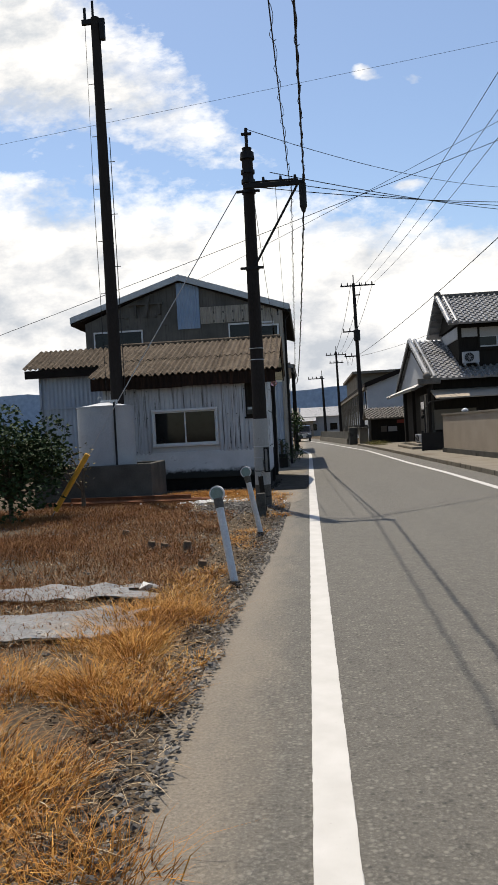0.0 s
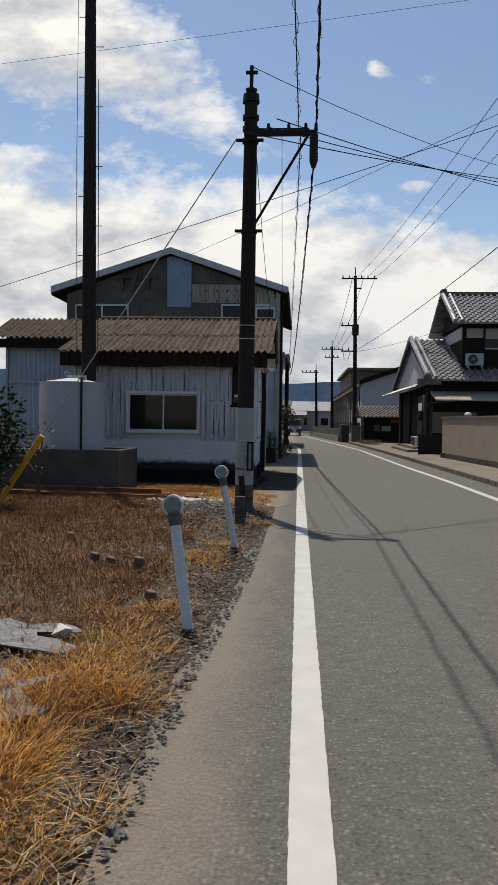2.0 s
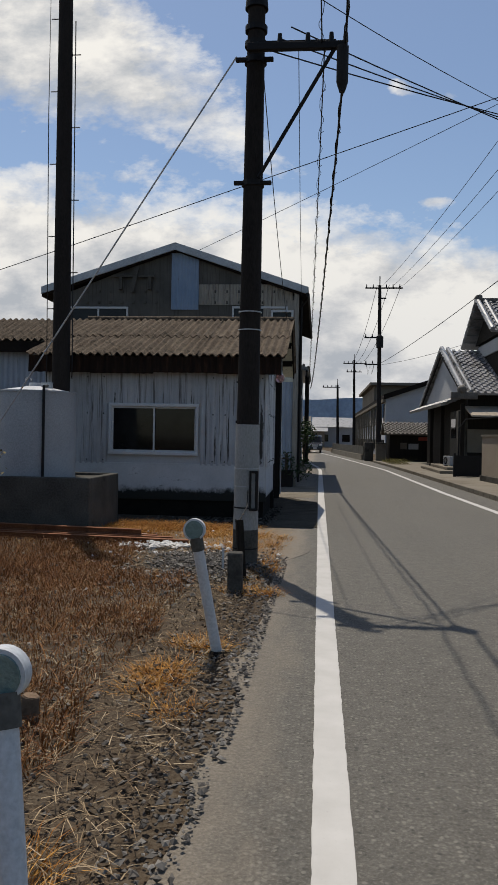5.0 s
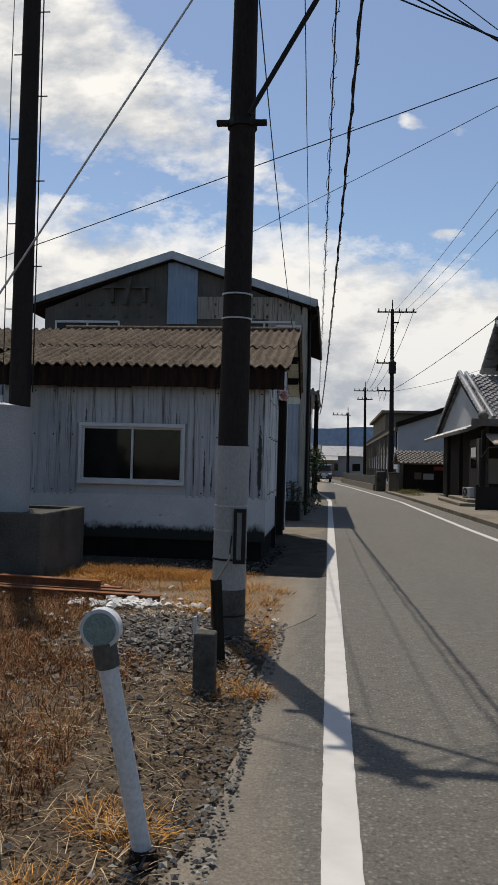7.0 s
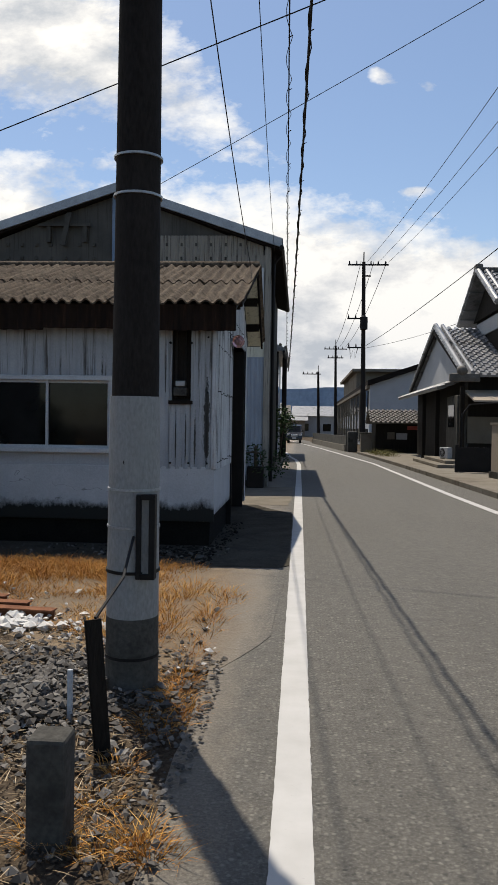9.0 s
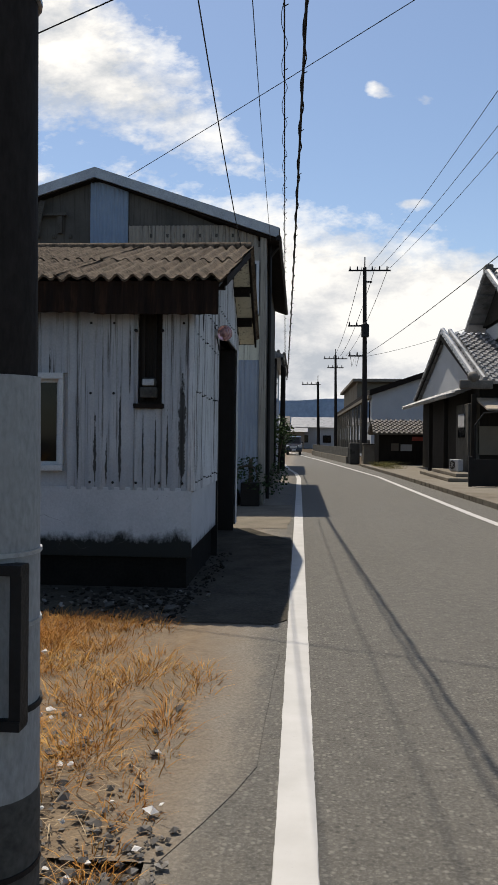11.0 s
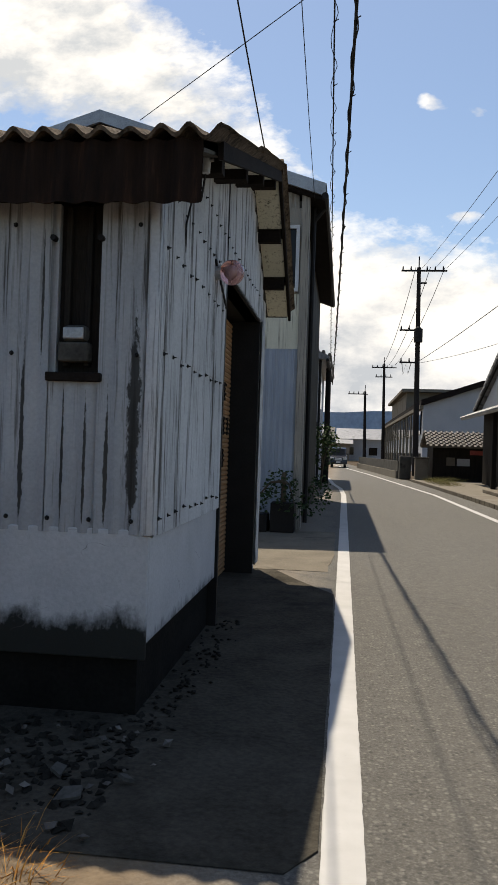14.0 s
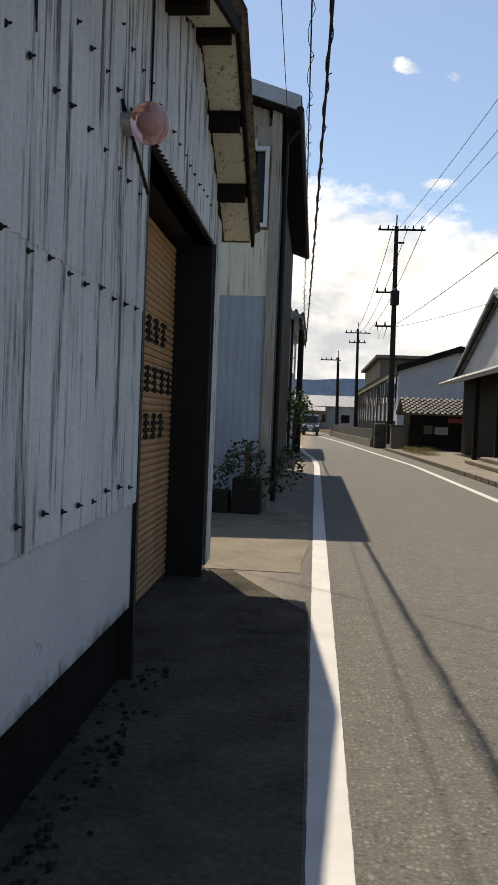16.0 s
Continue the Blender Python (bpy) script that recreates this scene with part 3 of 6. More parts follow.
# concrete apron between shed and house
setting("pavement_apron", strip([(20.0, -0.1, -6.0), (21.0, -0.06, -6.0), (24.4, -0.06, -6.0)], 0.005, 0.04, 0.05, 9), mottled("dusty_apron", (0.125, 0.108, 0.083), (0.19, 0.165, 0.128), 2.0, 45, 0.9, c3=(0.09, 0.078, 0.06), bump=0.6), "dusty tan apron between the buildings", "pavement")
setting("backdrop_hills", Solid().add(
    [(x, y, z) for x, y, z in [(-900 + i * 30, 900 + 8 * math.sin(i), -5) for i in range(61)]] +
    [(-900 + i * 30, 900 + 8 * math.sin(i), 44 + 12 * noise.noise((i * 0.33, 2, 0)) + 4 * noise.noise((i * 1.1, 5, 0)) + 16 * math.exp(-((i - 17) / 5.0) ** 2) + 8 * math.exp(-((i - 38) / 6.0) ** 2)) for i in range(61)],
    [(i, i + 1, 62 + i, 61 + i) for i in range(60)]), HILL, "wooded hills on the horizon, blue haze put into their colour", "hills")

# ---- shed ----
FX0, FX1, FY, BY = -5.0, -0.93, 14.88, 19.95
RIDGE_Y, RIDGE_Z, EAVE_Y, EAVE_Z, BACK_Y, BACK_Z = 18.4, 4.06, 14.66, 2.90, 20.15, 3.02
D0, D1, DZ = 17.02, 19.6, 2.78


def roof_z(y):
    return EAVE_Z + (RIDGE_Z - EAVE_Z) * (y - EAVE_Y) / (RIDGE_Y - EAVE_Y) if y < RIDGE_Y else RIDGE_Z + (BACK_Z - RIDGE_Z) * (y - RIDGE_Y) / (BACK_Y - RIDGE_Y)


shed = thing("shed", (-3, 17, 0), "white corrugated-metal shed with a rusty wavy roof", "shed")
top = 2.62
for x0, x1, z0, z1 in ((FX0, -3.78, 0.4, top), (-3.78, -2.18, 0.4, 1.14), (-3.78, -2.18, 2.0, top), (-2.18, -1.46, 0.4, top), (-1.46, -1.23, 0.4, 1.74), (-1.23, FX1 - 0.03, 0.4, top)):
    child("front_wall", Solid().box(x0, FY + 0.03, z0, x1, FY + 0.15, z1), PLASTER, shed)
sw = Solid()
gx0, gx1 = FX1 - 0.15, FX1 - 0.03
sw.prism([(FY + 0.15, 0.4), (D0, 0.4), (D0, roof_z(D0) - 0.12), (FY + 0.15, roof_z(FY + 0.15) - 0.12)], "x", gx0, gx1)
sw.prism([(D0, DZ), (D1, DZ), (D1, roof_z(D1) - 0.12), (RIDGE_Y, RIDGE_Z - 0.12), (D0, roof_z(D0) - 0.12)], "x", gx0, gx1)
sw.prism([(D1, 0.0), (BY, 0.0), (BY, roof_z(BY) - 0.12), (D1, roof_z(D1) - 0.12)], "x", gx0, gx1)
child("gable_wall", sw, PLASTER, shed)
child("back_wall", Solid().box(FX0, BY - 0.12, 0, FX1 - 0.15, BY, 2.95).box(FX0, FY + 0.15, 0, FX0 + 0.12, BY - 0.12, 2.65), PLASTER, shed)
child("footing", Solid().box(FX0 + 0.02, FY + 0.045, -0.1, FX1 - 0.05, FY + 0.15, 0.4).box(gx0, FY + 0.15, -0.1, gx1 - 0.02, D0, 0.4), FOOT, shed, "mouldy concrete footing with its shade put into the black colour")
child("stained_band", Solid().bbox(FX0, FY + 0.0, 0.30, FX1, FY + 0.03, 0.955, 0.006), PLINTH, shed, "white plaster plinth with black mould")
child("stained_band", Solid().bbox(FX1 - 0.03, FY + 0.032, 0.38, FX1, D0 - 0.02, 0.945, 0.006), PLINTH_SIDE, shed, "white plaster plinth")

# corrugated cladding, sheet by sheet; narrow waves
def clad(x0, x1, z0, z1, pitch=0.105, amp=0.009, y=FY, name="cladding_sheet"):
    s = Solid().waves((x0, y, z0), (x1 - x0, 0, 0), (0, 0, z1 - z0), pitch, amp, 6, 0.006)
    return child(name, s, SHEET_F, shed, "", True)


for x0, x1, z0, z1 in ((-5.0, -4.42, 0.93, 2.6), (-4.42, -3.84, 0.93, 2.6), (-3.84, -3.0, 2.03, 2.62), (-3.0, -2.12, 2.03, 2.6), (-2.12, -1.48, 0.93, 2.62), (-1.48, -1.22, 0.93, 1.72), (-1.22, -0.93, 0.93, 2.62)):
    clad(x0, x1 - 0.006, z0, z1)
y = FY
while y < D0 - 0.04:
    y1 = min(y + 0.228, D0 - 0.03)
    for z0, z1 in ((0.92, 1.91), (1.88, roof_z(y1) - 0.1)):
        o = 0.004 if z0 > 1.5 else 0.0
        child("cladding_sheet", Solid().waves((FX1 + 0.012 + o, y, z0), (0, y1 - y, 0), (0, 0, z1 - z0), 0.076, 0.011, 6, 0.006), SHEET, shed, "", True)
    y = y1
y = D0
while y < D1 - 0.05:
    y1 = min(y + 0.228, D1)
    child("cladding_sheet", Solid().waves((FX1 + 0.014, y, DZ + 0.01), (0, y1 - y, 0), (0, 0, min(roof_z(y), roof_z(y1)) - 0.08 - DZ), 0.076, 0.011, 6, 0.006), SHEET, shed, "", True)
    y = y1
child("cladding_sheet", Solid().waves((FX1 + 0.014, D1 + 0.02, 0.1), (0, BY - D1 - 0.02, 0), (0, 0, 2.95), 0.076, 0.011, 6, 0.006), SHEET, shed, "", True)
child("corner_trim", Solid().bbox(FX1 - 0.045, FY - 0.024, 0.925, FX1 + 0.024, FY + 0.06, 2.66, 0.022), SHEET, shed, "rust-streaked white corner flashing", True)
# nail heads with their short shadows
nail = None
rng = random.Random(4)
for z in (1.02, 1.86, 2.42, 2.72, 3.0):
    for i in range(22):
        yy = FY + 0.12 + i * 0.2
        if (D0 - 0.1 < yy and z < DZ) or yy > D1 or z > roof_z(yy) - 0.2:
            continue
        if nail is None:
            nail = mesh_of("nail", Solid().tube((0, 0, 0), (0.024, 0, 0), 0.004, 0.004, 6).tube((0.004, 0, 0), (0.012, 0, 0), 0.013, 0.008, 8), BLACK)
        k = new("nail", nail)
        k.parent, k.location = shed, (FX1 + 0.016 + 3, yy - 17 + rng.uniform(-0.02, 0.02), z + rng.uniform(-0.015, 0.015))
for x in [-1.9 + 0.22 * i for i in range(5)] + [-4.8 + 0.3 * i for i in range(4)]:
    for z in (1.0, 1.84, 2.5):
        if -1.5 < x < -1.12 and z > 1.7:
            continue
        k = new("nail", nail)
        k.parent, k.location, k.rotation_euler = shed, (x + 3, FY - 0.012 - 17, z), (0, 0, -math.pi / 2)
# vent slit with a dark board and a small box at its foot
child("vent_board", Solid().box(-1.455, FY + 0.06, 1.745, -1.235, FY + 0.1, 2.62).bbox(-1.42, FY + 0.02, 1.78, -1.39, FY + 0.06, 2.6, 0.004).bbox(-1.31, FY + 0.02, 1.78, -1.28, FY + 0.06, 2.6, 0.004), DARKWOOD, shed, "dark weathered vent board")
vbox = child("meter_box", Solid().bbox(-1.43, FY - 0.03, 1.80, -1.27, FY + 0.055, 1.90, 0.012).bbox(-1.42, FY - 0.02, 1.90, -1.28, FY + 0.055, 1.99, 0.03), CONC_D, shed, "grey electricity meter box")
child("meter_glass", Solid().bbox(-1.405, FY - 0.032, 1.915, -1.295, FY - 0.018, 1.975, 0.006), STEEL, vbox)
child("hinge_bolt", Solid().tube((-1.47, FY - 0.04, 2.43), (-1.47, FY + 0.0, 2.43), 0.016, 0.016, 8), BLACK, shed)
child("hinge_bolt", Solid().tube((-1.22, FY - 0.04, 2.43), (-1.22, FY + 0.0, 2.43), 0.016, 0.016, 8), BLACK, shed)
child("vent_sill", Solid().bbox(-1.49, FY - 0.04, 1.70, -1.20, FY + 0.02, 1.745, 0.006), FASCIA, shed)
# window with two sliding panes
win = child("window", Solid().bbox(-3.80, FY - 0.05, 1.10, -2.16, FY + 0.09, 1.16, 0.008).bbox(-3.80, FY - 0.03, 1.97, -2.16, FY + 0.09, 2.03, 0.008)
            .bbox(-3.80, FY - 0.03, 1.16, -3.75, FY + 0.09, 1.97, 0.008).bbox(-2.21, FY - 0.03, 1.16, -2.16, FY + 0.09, 1.97, 0.008), ALU, shed, "white aluminium sliding window")
for x0, x1, yy in ((-3.75, -2.96, 0.02), (-3.0, -2.21, 0.05)):
    child("pane", Solid().box(x0 + 0.03, FY + yy, 1.19, x1 - 0.03, FY + yy + 0.006, 1.94), GLASS, win)
    child("sash", Solid().box(x0, FY + yy - 0.01, 1.16, x0 + 0.03, FY + yy + 0.02, 1.97).box(x1 - 0.03, FY + yy - 0.01, 1.16, x1, FY + yy + 0.02, 1.97)
          .box(x0 + 0.03, FY + yy - 0.01, 1.16, x1 - 0.03, FY + yy + 0.02, 1.19).box(x0 + 0.03, FY + yy - 0.01, 1.94, x1 - 0.03, FY + yy + 0.02, 1.97), ALU, win)
# black sheet added behind the panes in place of the room's darkness
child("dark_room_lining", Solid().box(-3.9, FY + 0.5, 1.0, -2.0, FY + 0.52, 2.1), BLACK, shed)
# roller door in a deep dark reveal
XR = FX1 - 0.32
for q in ((XR - 0.02, D1 - 0.02, 0, FX1, D1 + 0.02, DZ), (XR - 0.02, D0 - 0.02, DZ, FX1, D1 + 0.02, DZ + 0.03), (XR - 0.02, D0 - 0.03, 0.0, FX1 + 0.022, D0 + 0.02, DZ + 0.03)):
    child("door_frame", Solid().box(*q), BLACK, shed, "dark steel door surround")
door = child("roller_shutter", Solid().box(XR - 0.02, D0, 0.0, XR - 0.004, D1, DZ - 0.03), SHUTTER, shed, "rusty tan roller shutter")
nsl = 54
for i in range(nsl):
    z0 = 0.02 + (DZ - 0.05) * i / nsl
    z1 = 0.02 + (DZ - 0.05) * (i + 1) / nsl
    child("slat", Solid().prism([(XR - 0.003, z0), (XR + 0.010, z0 + 0.006), (XR + 0.018, (z0 + z1) / 2), (XR + 0.010, z1 - 0.006), (XR - 0.003, z1)], "y", D0, D1), SHUTTER, door)
rng = random.Random(8)
for zc, cols in ((1.98, 3), (1.62, 4), (1.28, 3)):
    for c in range(cols):
        yc = D0 + 1.5 + c * 0.26
        sg = Solid().box(XR + 0.018, yc + 0.07, zc - 0.1, XR + 0.027, yc + 0.1, zc + 0.09)
        for k in range(4):
            sg.box(XR + 0.0175, yc + rng.uniform(0, 0.04), zc - 0.09 + k * 0.05, XR + 0.0265, yc + rng.uniform(0.12, 0.2), zc - 0.066 + k * 0.05)
        child("worn_lettering", sg, FASCIA, door, "worn dark lettering bars")
# roof
WAVE = 0.146
for a, b in ((-5.28, -3.75), (-3.75, -2.2), (-2.2, -0.62)):
    for y0, y1, up in ((EAVE_Y - 0.01, 16.45, 0.0), (16.3, RIDGE_Y, 0.02)):
        z0, z1 = roof_z(y0) + up, roof_z(y1) + up * 0.5
        child("roof_sheet", Solid().waves((a, y0, z0), (b - a + 0.03, 0, 0), (0, y1 - y0, z1 - z0), WAVE, 0.025, 8, 0.022, 6, 0.022), SLATE, shed, "", True)
    child("roof_sheet", Solid().waves((a, RIDGE_Y, RIDGE_Z), (b - a + 0.03, 0, 0), (0, BACK_Y - RIDGE_Y, BACK_Z - RIDGE_Z), WAVE, 0.028, 8, 0.012, 3, 0.01), SLATE, shed, "", True)
child("ridge_cap", Solid().tube((-5.28, RIDGE_Y, RIDGE_Z + 0.01), (-0.62, RIDGE_Y, RIDGE_Z + 0.01), 0.07, 0.07, 10), SLATE, shed, "", True)
for a, b, dz in ((-5.24, -4.1, 0.0), (-4.1, -2.96, -0.014), (-2.96, -1.82, 0.008), (-1.82, -0.68, -0.01)):
    child("eaves_skirt", Solid().waves((a, EAVE_Y + 0.02, 2.565 + dz), (b - a, 0, 0), (0, 0.02, 0.30 - dz), 0.146, 0.016, 8, 0.006, 3, 0.012), SKIRT, shed, "rust-black corrugated eaves skirt", True)
child("eaves_ceiling", Solid().box(-5.24, EAVE_Y + 0.05, 2.63, -0.95, FY + 0.03, 2.66), FASCIA, shed)
ins = child("service_bracket", Solid().tube((-0.93, 15.25, 2.93), (-0.72, 15.2, 2.95), 0.012, 0.012, 8), STEEL, shed)
child("insulator", Solid().tube((-0.76, 15.21, 2.88), (-0.76, 15.21, 2.99), 0.022, 0.028, 10), WHITEPOST, ins, "white porcelain insulator", True)
child("service_wire", Solid().line([(-0.76, 15.21, 2.9), (-0.8, 15.3, 2.76), (-0.86, 15.36, 2.8), (-0.9, 15.4, 2.66), (-0.905, 15.42, 2.5)], 0.006, 5), CABLE, ins)
vg = Solid()
vg.prism([(EAVE_Y + 0.36, roof_z(EAVE_Y + 0.36) - 0.13), (EAVE_Y + 0.36, roof_z(EAVE_Y + 0.36) - 0.035), (RIDGE_Y, RIDGE_Z - 0.035), (BACK_Y, BACK_Z - 0.035), (BACK_Y, BACK_Z - 0.13), (RIDGE_Y, RIDGE_Z - 0.13)], "x", -0.665, -0.635)
child("verge_board", vg, FASCIA, shed)
child("soffit", Solid().prism([(EAVE_Y + 0.06, EAVE_Z - 0.07), (RIDGE_Y, RIDGE_Z - 0.07), (BACK_Y, BACK_Z - 0.07), (BACK_Y, BACK_Z - 0.09), (RIDGE_Y, RIDGE_Z - 0.09), (EAVE_Y + 0.06, EAVE_Z - 0.09)], "x", -5.2, -0.68), CONC_D, shed)
for ya, yb in ((15.37, 16.23), (16.37, 17.23), (17.37, 18.23), (18.42, 18.93), (19.07, 19.53), (19.67, 20.1)):
    child("soffit_panel", Solid().prism([(ya, roof_z(ya) - 0.115), (ya, roof_z(ya) - 0.1), (yb, roof_z(yb) - 0.1), (yb, roof_z(yb) - 0.115)], "x", -0.9, -0.668), SHEET_C, shed, "pale stained soffit panel")
for yy in (15.3, 16.3, 17.3, 18.3, 19.0, 19.6):
    child("purlin_end", Solid().bbox(-0.93, yy - 0.05, roof_z(yy) - 0.2, -0.68, yy + 0.05, roof_z(yy) - 0.09, 0.006), FASCIA, shed)

lean = thing("lean_to", (-6.2, 18, 0), "bluish corrugated lean-to with a wavy roof joined to the shed", "outbuilding")
child("wall", Solid().waves((-7.35, 17.05, 0.0), (2.35, 0, 0), (0, 0, 3.45), 0.12, 0.012, 6, 0.02).box(-7.3, 17.08, 0, -7.2, 20, 3.3), SHEET_B, lean, "", True)
child("batten", Solid().box(-7.35, 17.0, 2.28, -5.0, 17.035, 2.32).box(-7.35, 17.0, 0, -7.29, 17.04, 3.4), SHEET_B, lean)
for a, b in ((-7.7, -6.5), (-6.5, -5.29)):
    child("roof_sheet", Solid().waves((a, 16.75, 3.40), (b - a, 0, 0), (0, RIDGE_Y - 16.75, RIDGE_Z - 3.40), WAVE, 0.028, 8, 0.012, 3, 0.012), SLATE, lean, "", True)
    child("roof_sheet", Solid().waves((a, RIDGE_Y, RIDGE_Z), (b - a, 0, 0), (0, 1.75, -1.04), WAVE, 0.028, 8, 0.012, 2), SLATE, lean, "", True)
child("fascia", Solid().box(-7.66, 16.78, 3.14, -5.3, 16.82, 3.36).box(-7.66, 16.82, 3.2, -5.3, 17.03, 3.23), FASCIA, lean)

# round warning lamp on the gable
lamp = thing("lamp", (-0.9, 16.5, 2.62), "round reddish glass lamp on a small bracket on the shed wall", "lamp")
m, nt, b = base_mat("lamp_glass", 0.08)
b.inputs["Base Color"].default_value = (0.78, 0.42, 0.40, 1)
b.inputs["Transmission Weight"].default_value = 0.8
LAMPG = m
child("globe", Solid().ball((-0.795, 16.5, 2.63), 0.09, 18, 12), LAMPG, lamp, "", True)
child("base", Solid().tube((-0.93, 16.5, 2.63), (-0.87, 16.5, 2.63), 0.055, 0.05, 14), STEEL, lamp)
child("bulb", Solid().ball((-0.80, 16.5, 2.63), 0.035, 10, 8), ALU, lamp, "", True)
child("conduit", Solid().line([(-0.9, 16.42, 2.70), (-0.9, 16.55, 2.64), (-0.9, 16.75, 2.56), (-0.9, 16.97, 2.46)], 0.009, 6), CABLE, lamp)

# ---- two-storey works building behind ----
HY = 24.6
works = thing("works_building", (-4.4, 29, 0), "dark weathered two-storey works building with a low gable roof", "building")
HX0, HX1, PK = -8.1, -0.82, -4.45
child("wall", Solid().prism([(HX0, 0), (HX1, 0), (HX1, 5.72), (PK, 7.14), (HX0, 5.72)], "y", HY + 0.02, 34), GABLEWALL, works)
for s_, x1 in ((1, -0.42), (-1, -8.6)):
    e = (x1 - PK)
    child("roof", Solid().waves((PK, HY - 0.18, 7.25), (e, 0, -1.34), (0, 9.9, 0), 0.3, 0.012, 6, 0.05) if s_ < 0 else Solid().waves((PK, HY - 0.18, 7.25), (e, 0, -1.34), (0, 9.9, 0), 0.3, 0.012, 6, -0.05), SHEET_B, works)
    child("verge", Solid().prism([(PK, 7.08), (PK, 7.30), (x1, 5.96), (x1, 5.74)], "y", HY - 0.23, HY - 0.17), STEEL, works, "pale metal verge strip")
    child("eaves_soffit", Solid().prism([(PK, 7.06), (PK, 7.12), (x1, 5.78), (x1, 5.66)], "y", HY - 0.17, 34.4), FASCIA, works)
child("gutter", Solid().tube((-0.42, HY - 0.3, 5.72), (-0.42, 34.4, 5.72), 0.06, 0.06, 8).tube((-0.62, HY + 0.3, 5.7), (-0.62, HY + 0.3, 0.1), 0.04, 0.04, 8).tube((-0.42, HY + 0.3, 5.7), (-0.62, HY + 0.3, 5.45), 0.04, 0.04, 8), BLACK, works, "", True)
child("blue_panel", Solid().waves((-4.58, HY - 0.03, 5.3), (0.84, 0, 0), (0, 0, 1.72), 0.1, 0.012, 6, 0.01), PANEL_B, works, "pale blue corrugated panel", True)
child("cladding_strip", Solid().waves((-3.72, HY - 0.015, 5.45), (2.85, 0, 0), (0, 0, 0.62), 0.09, 0.012, 6, 0.01), BOARD, works, "", True)
for x0, x1, z0, z1 in ((-2.70, -1.02, 4.4, 5.40), (-7.78, -5.92, 4.4, 5.38)):
    wn = child("window", Solid().box(x0, HY - 0.05, z1 - 0.06, x1, HY + 0.04, z1).box(x0, HY - 0.05, z0, x0 + 0.05, HY + 0.04, z1 - 0.06).box(x1 - 0.05, HY - 0.05, z0, x1, HY + 0.04, z1 - 0.06)
               .box((x0 + x1) / 2 - 0.025, HY - 0.04, z0, (x0 + x1) / 2 + 0.025, HY + 0.04, z1 - 0.06).box(x0, HY - 0.07, z0 - 0.05, x1, HY + 0.04, z0), ALU, works)
    child("pane", Solid().box(x0 + 0.05, HY - 0.01, z0, (x0 + x1) / 2 - 0.025, HY + 0.0, z1 - 0.06), GLASS, wn)
    child("pane", Solid().box((x0 + x1) / 2 + 0.025, HY - 0.01, z0, x1 - 0.05, HY + 0.0, z1 - 0.06), GLASS, wn)
# old bolts and a broken bracket on the gable
for x in [-7.2 + 0.36 * i for i in range(17)]:
    for z in (5.52, 5.85):
        if -4.7 < x < -3.6:
            continue
        child("bolt_plate", Solid().bbox(x - 0.04, HY - 0.02, z - 0.04, x + 0.04, HY + 0.02, z + 0.04, 0.006), CONC_D, works)
child("bracket", Solid().box(-6.4, HY - 0.12, 6.28, -5.1, HY - 0.04, 6.34).box(-6.2, HY - 0.1, 5.9, -6.1, HY + 0.01, 6.32).box(-5.3, HY - 0.1, 5.9, -5.2, HY + 0.01, 6.32)
      .box(-0.06, -0.05, -0.4, 0.06, 0.0, 0.4, pose(-5.7, HY - 0.12, 6.2, 0, 12, 0)), CONC_D, works, "broken pale bracket")
# narrow front at the road side
child("lower_cladding", Solid().waves((-1.75, HY - 0.06, 0.15), (0.95, 0, 0), (0, 0, 2.98), 0.11, 0.014, 6, 0.01), SHEET_B, works, "pale grey-blue ribbed cladding", True)
child("upper_boards", Solid().waves((-1.75, HY - 0.03, 4.09), (0.93, 0, 0), (0, 0, 1.5), 0.16, 0.008, 6, 0.01), BOARD, works, "grey weathered upright boards", True)
child("cream_panel", Solid().waves((-1.75, HY - 0.06, 3.13), (0.93, 0, 0), (0, 0, 0.96), 0.2, 0.006, 6, 0.01), SHEET_C, works, "cream panel with rotten lower edge", True)
child("corner_post", Solid().bbox(-0.82, HY - 0.10, 0, -0.68, HY + 0.2, 5.8, 0.01), BOARD, works)
child("side_wall", Solid().waves((-0.80, HY + 0.2, 0.0), (0, 9.2, 0), (0, 0, 5.7), 0.11, 0.012, 4, 0.01), GABLEWALL, works, "", True)
wn = child("side_window", Solid().box(-1.52, HY - 0.12, 4.12, -0.84, HY - 0.0, 4.18).box(-1.52, HY - 0.1, 5.22, -0.84, HY, 5.28).box(-1.52, HY - 0.1, 4.18, -1.46, HY, 5.22).box(-0.90, HY - 0.1, 4.18, -0.84, HY, 5.22), ALU, works)
child("pane", Solid().box(-1.46, HY - 0.05, 4.18, -0.9, HY - 0.04, 5.22), GLASS, wn)
bins = thing("planter_box", (-1.2, 24.2, 0), "dark plastic planter boxes against the works wall", "planter")
child("box", Solid().bbox(-1.75, 23.95, 0, -1.2, 24.4, 0.3, 0.02), BLACK, bins)
child("box", Solid().bbox(-1.15, 23.95, 0, -0.75, 24.4, 0.5, 0.02), BLACK, bins)

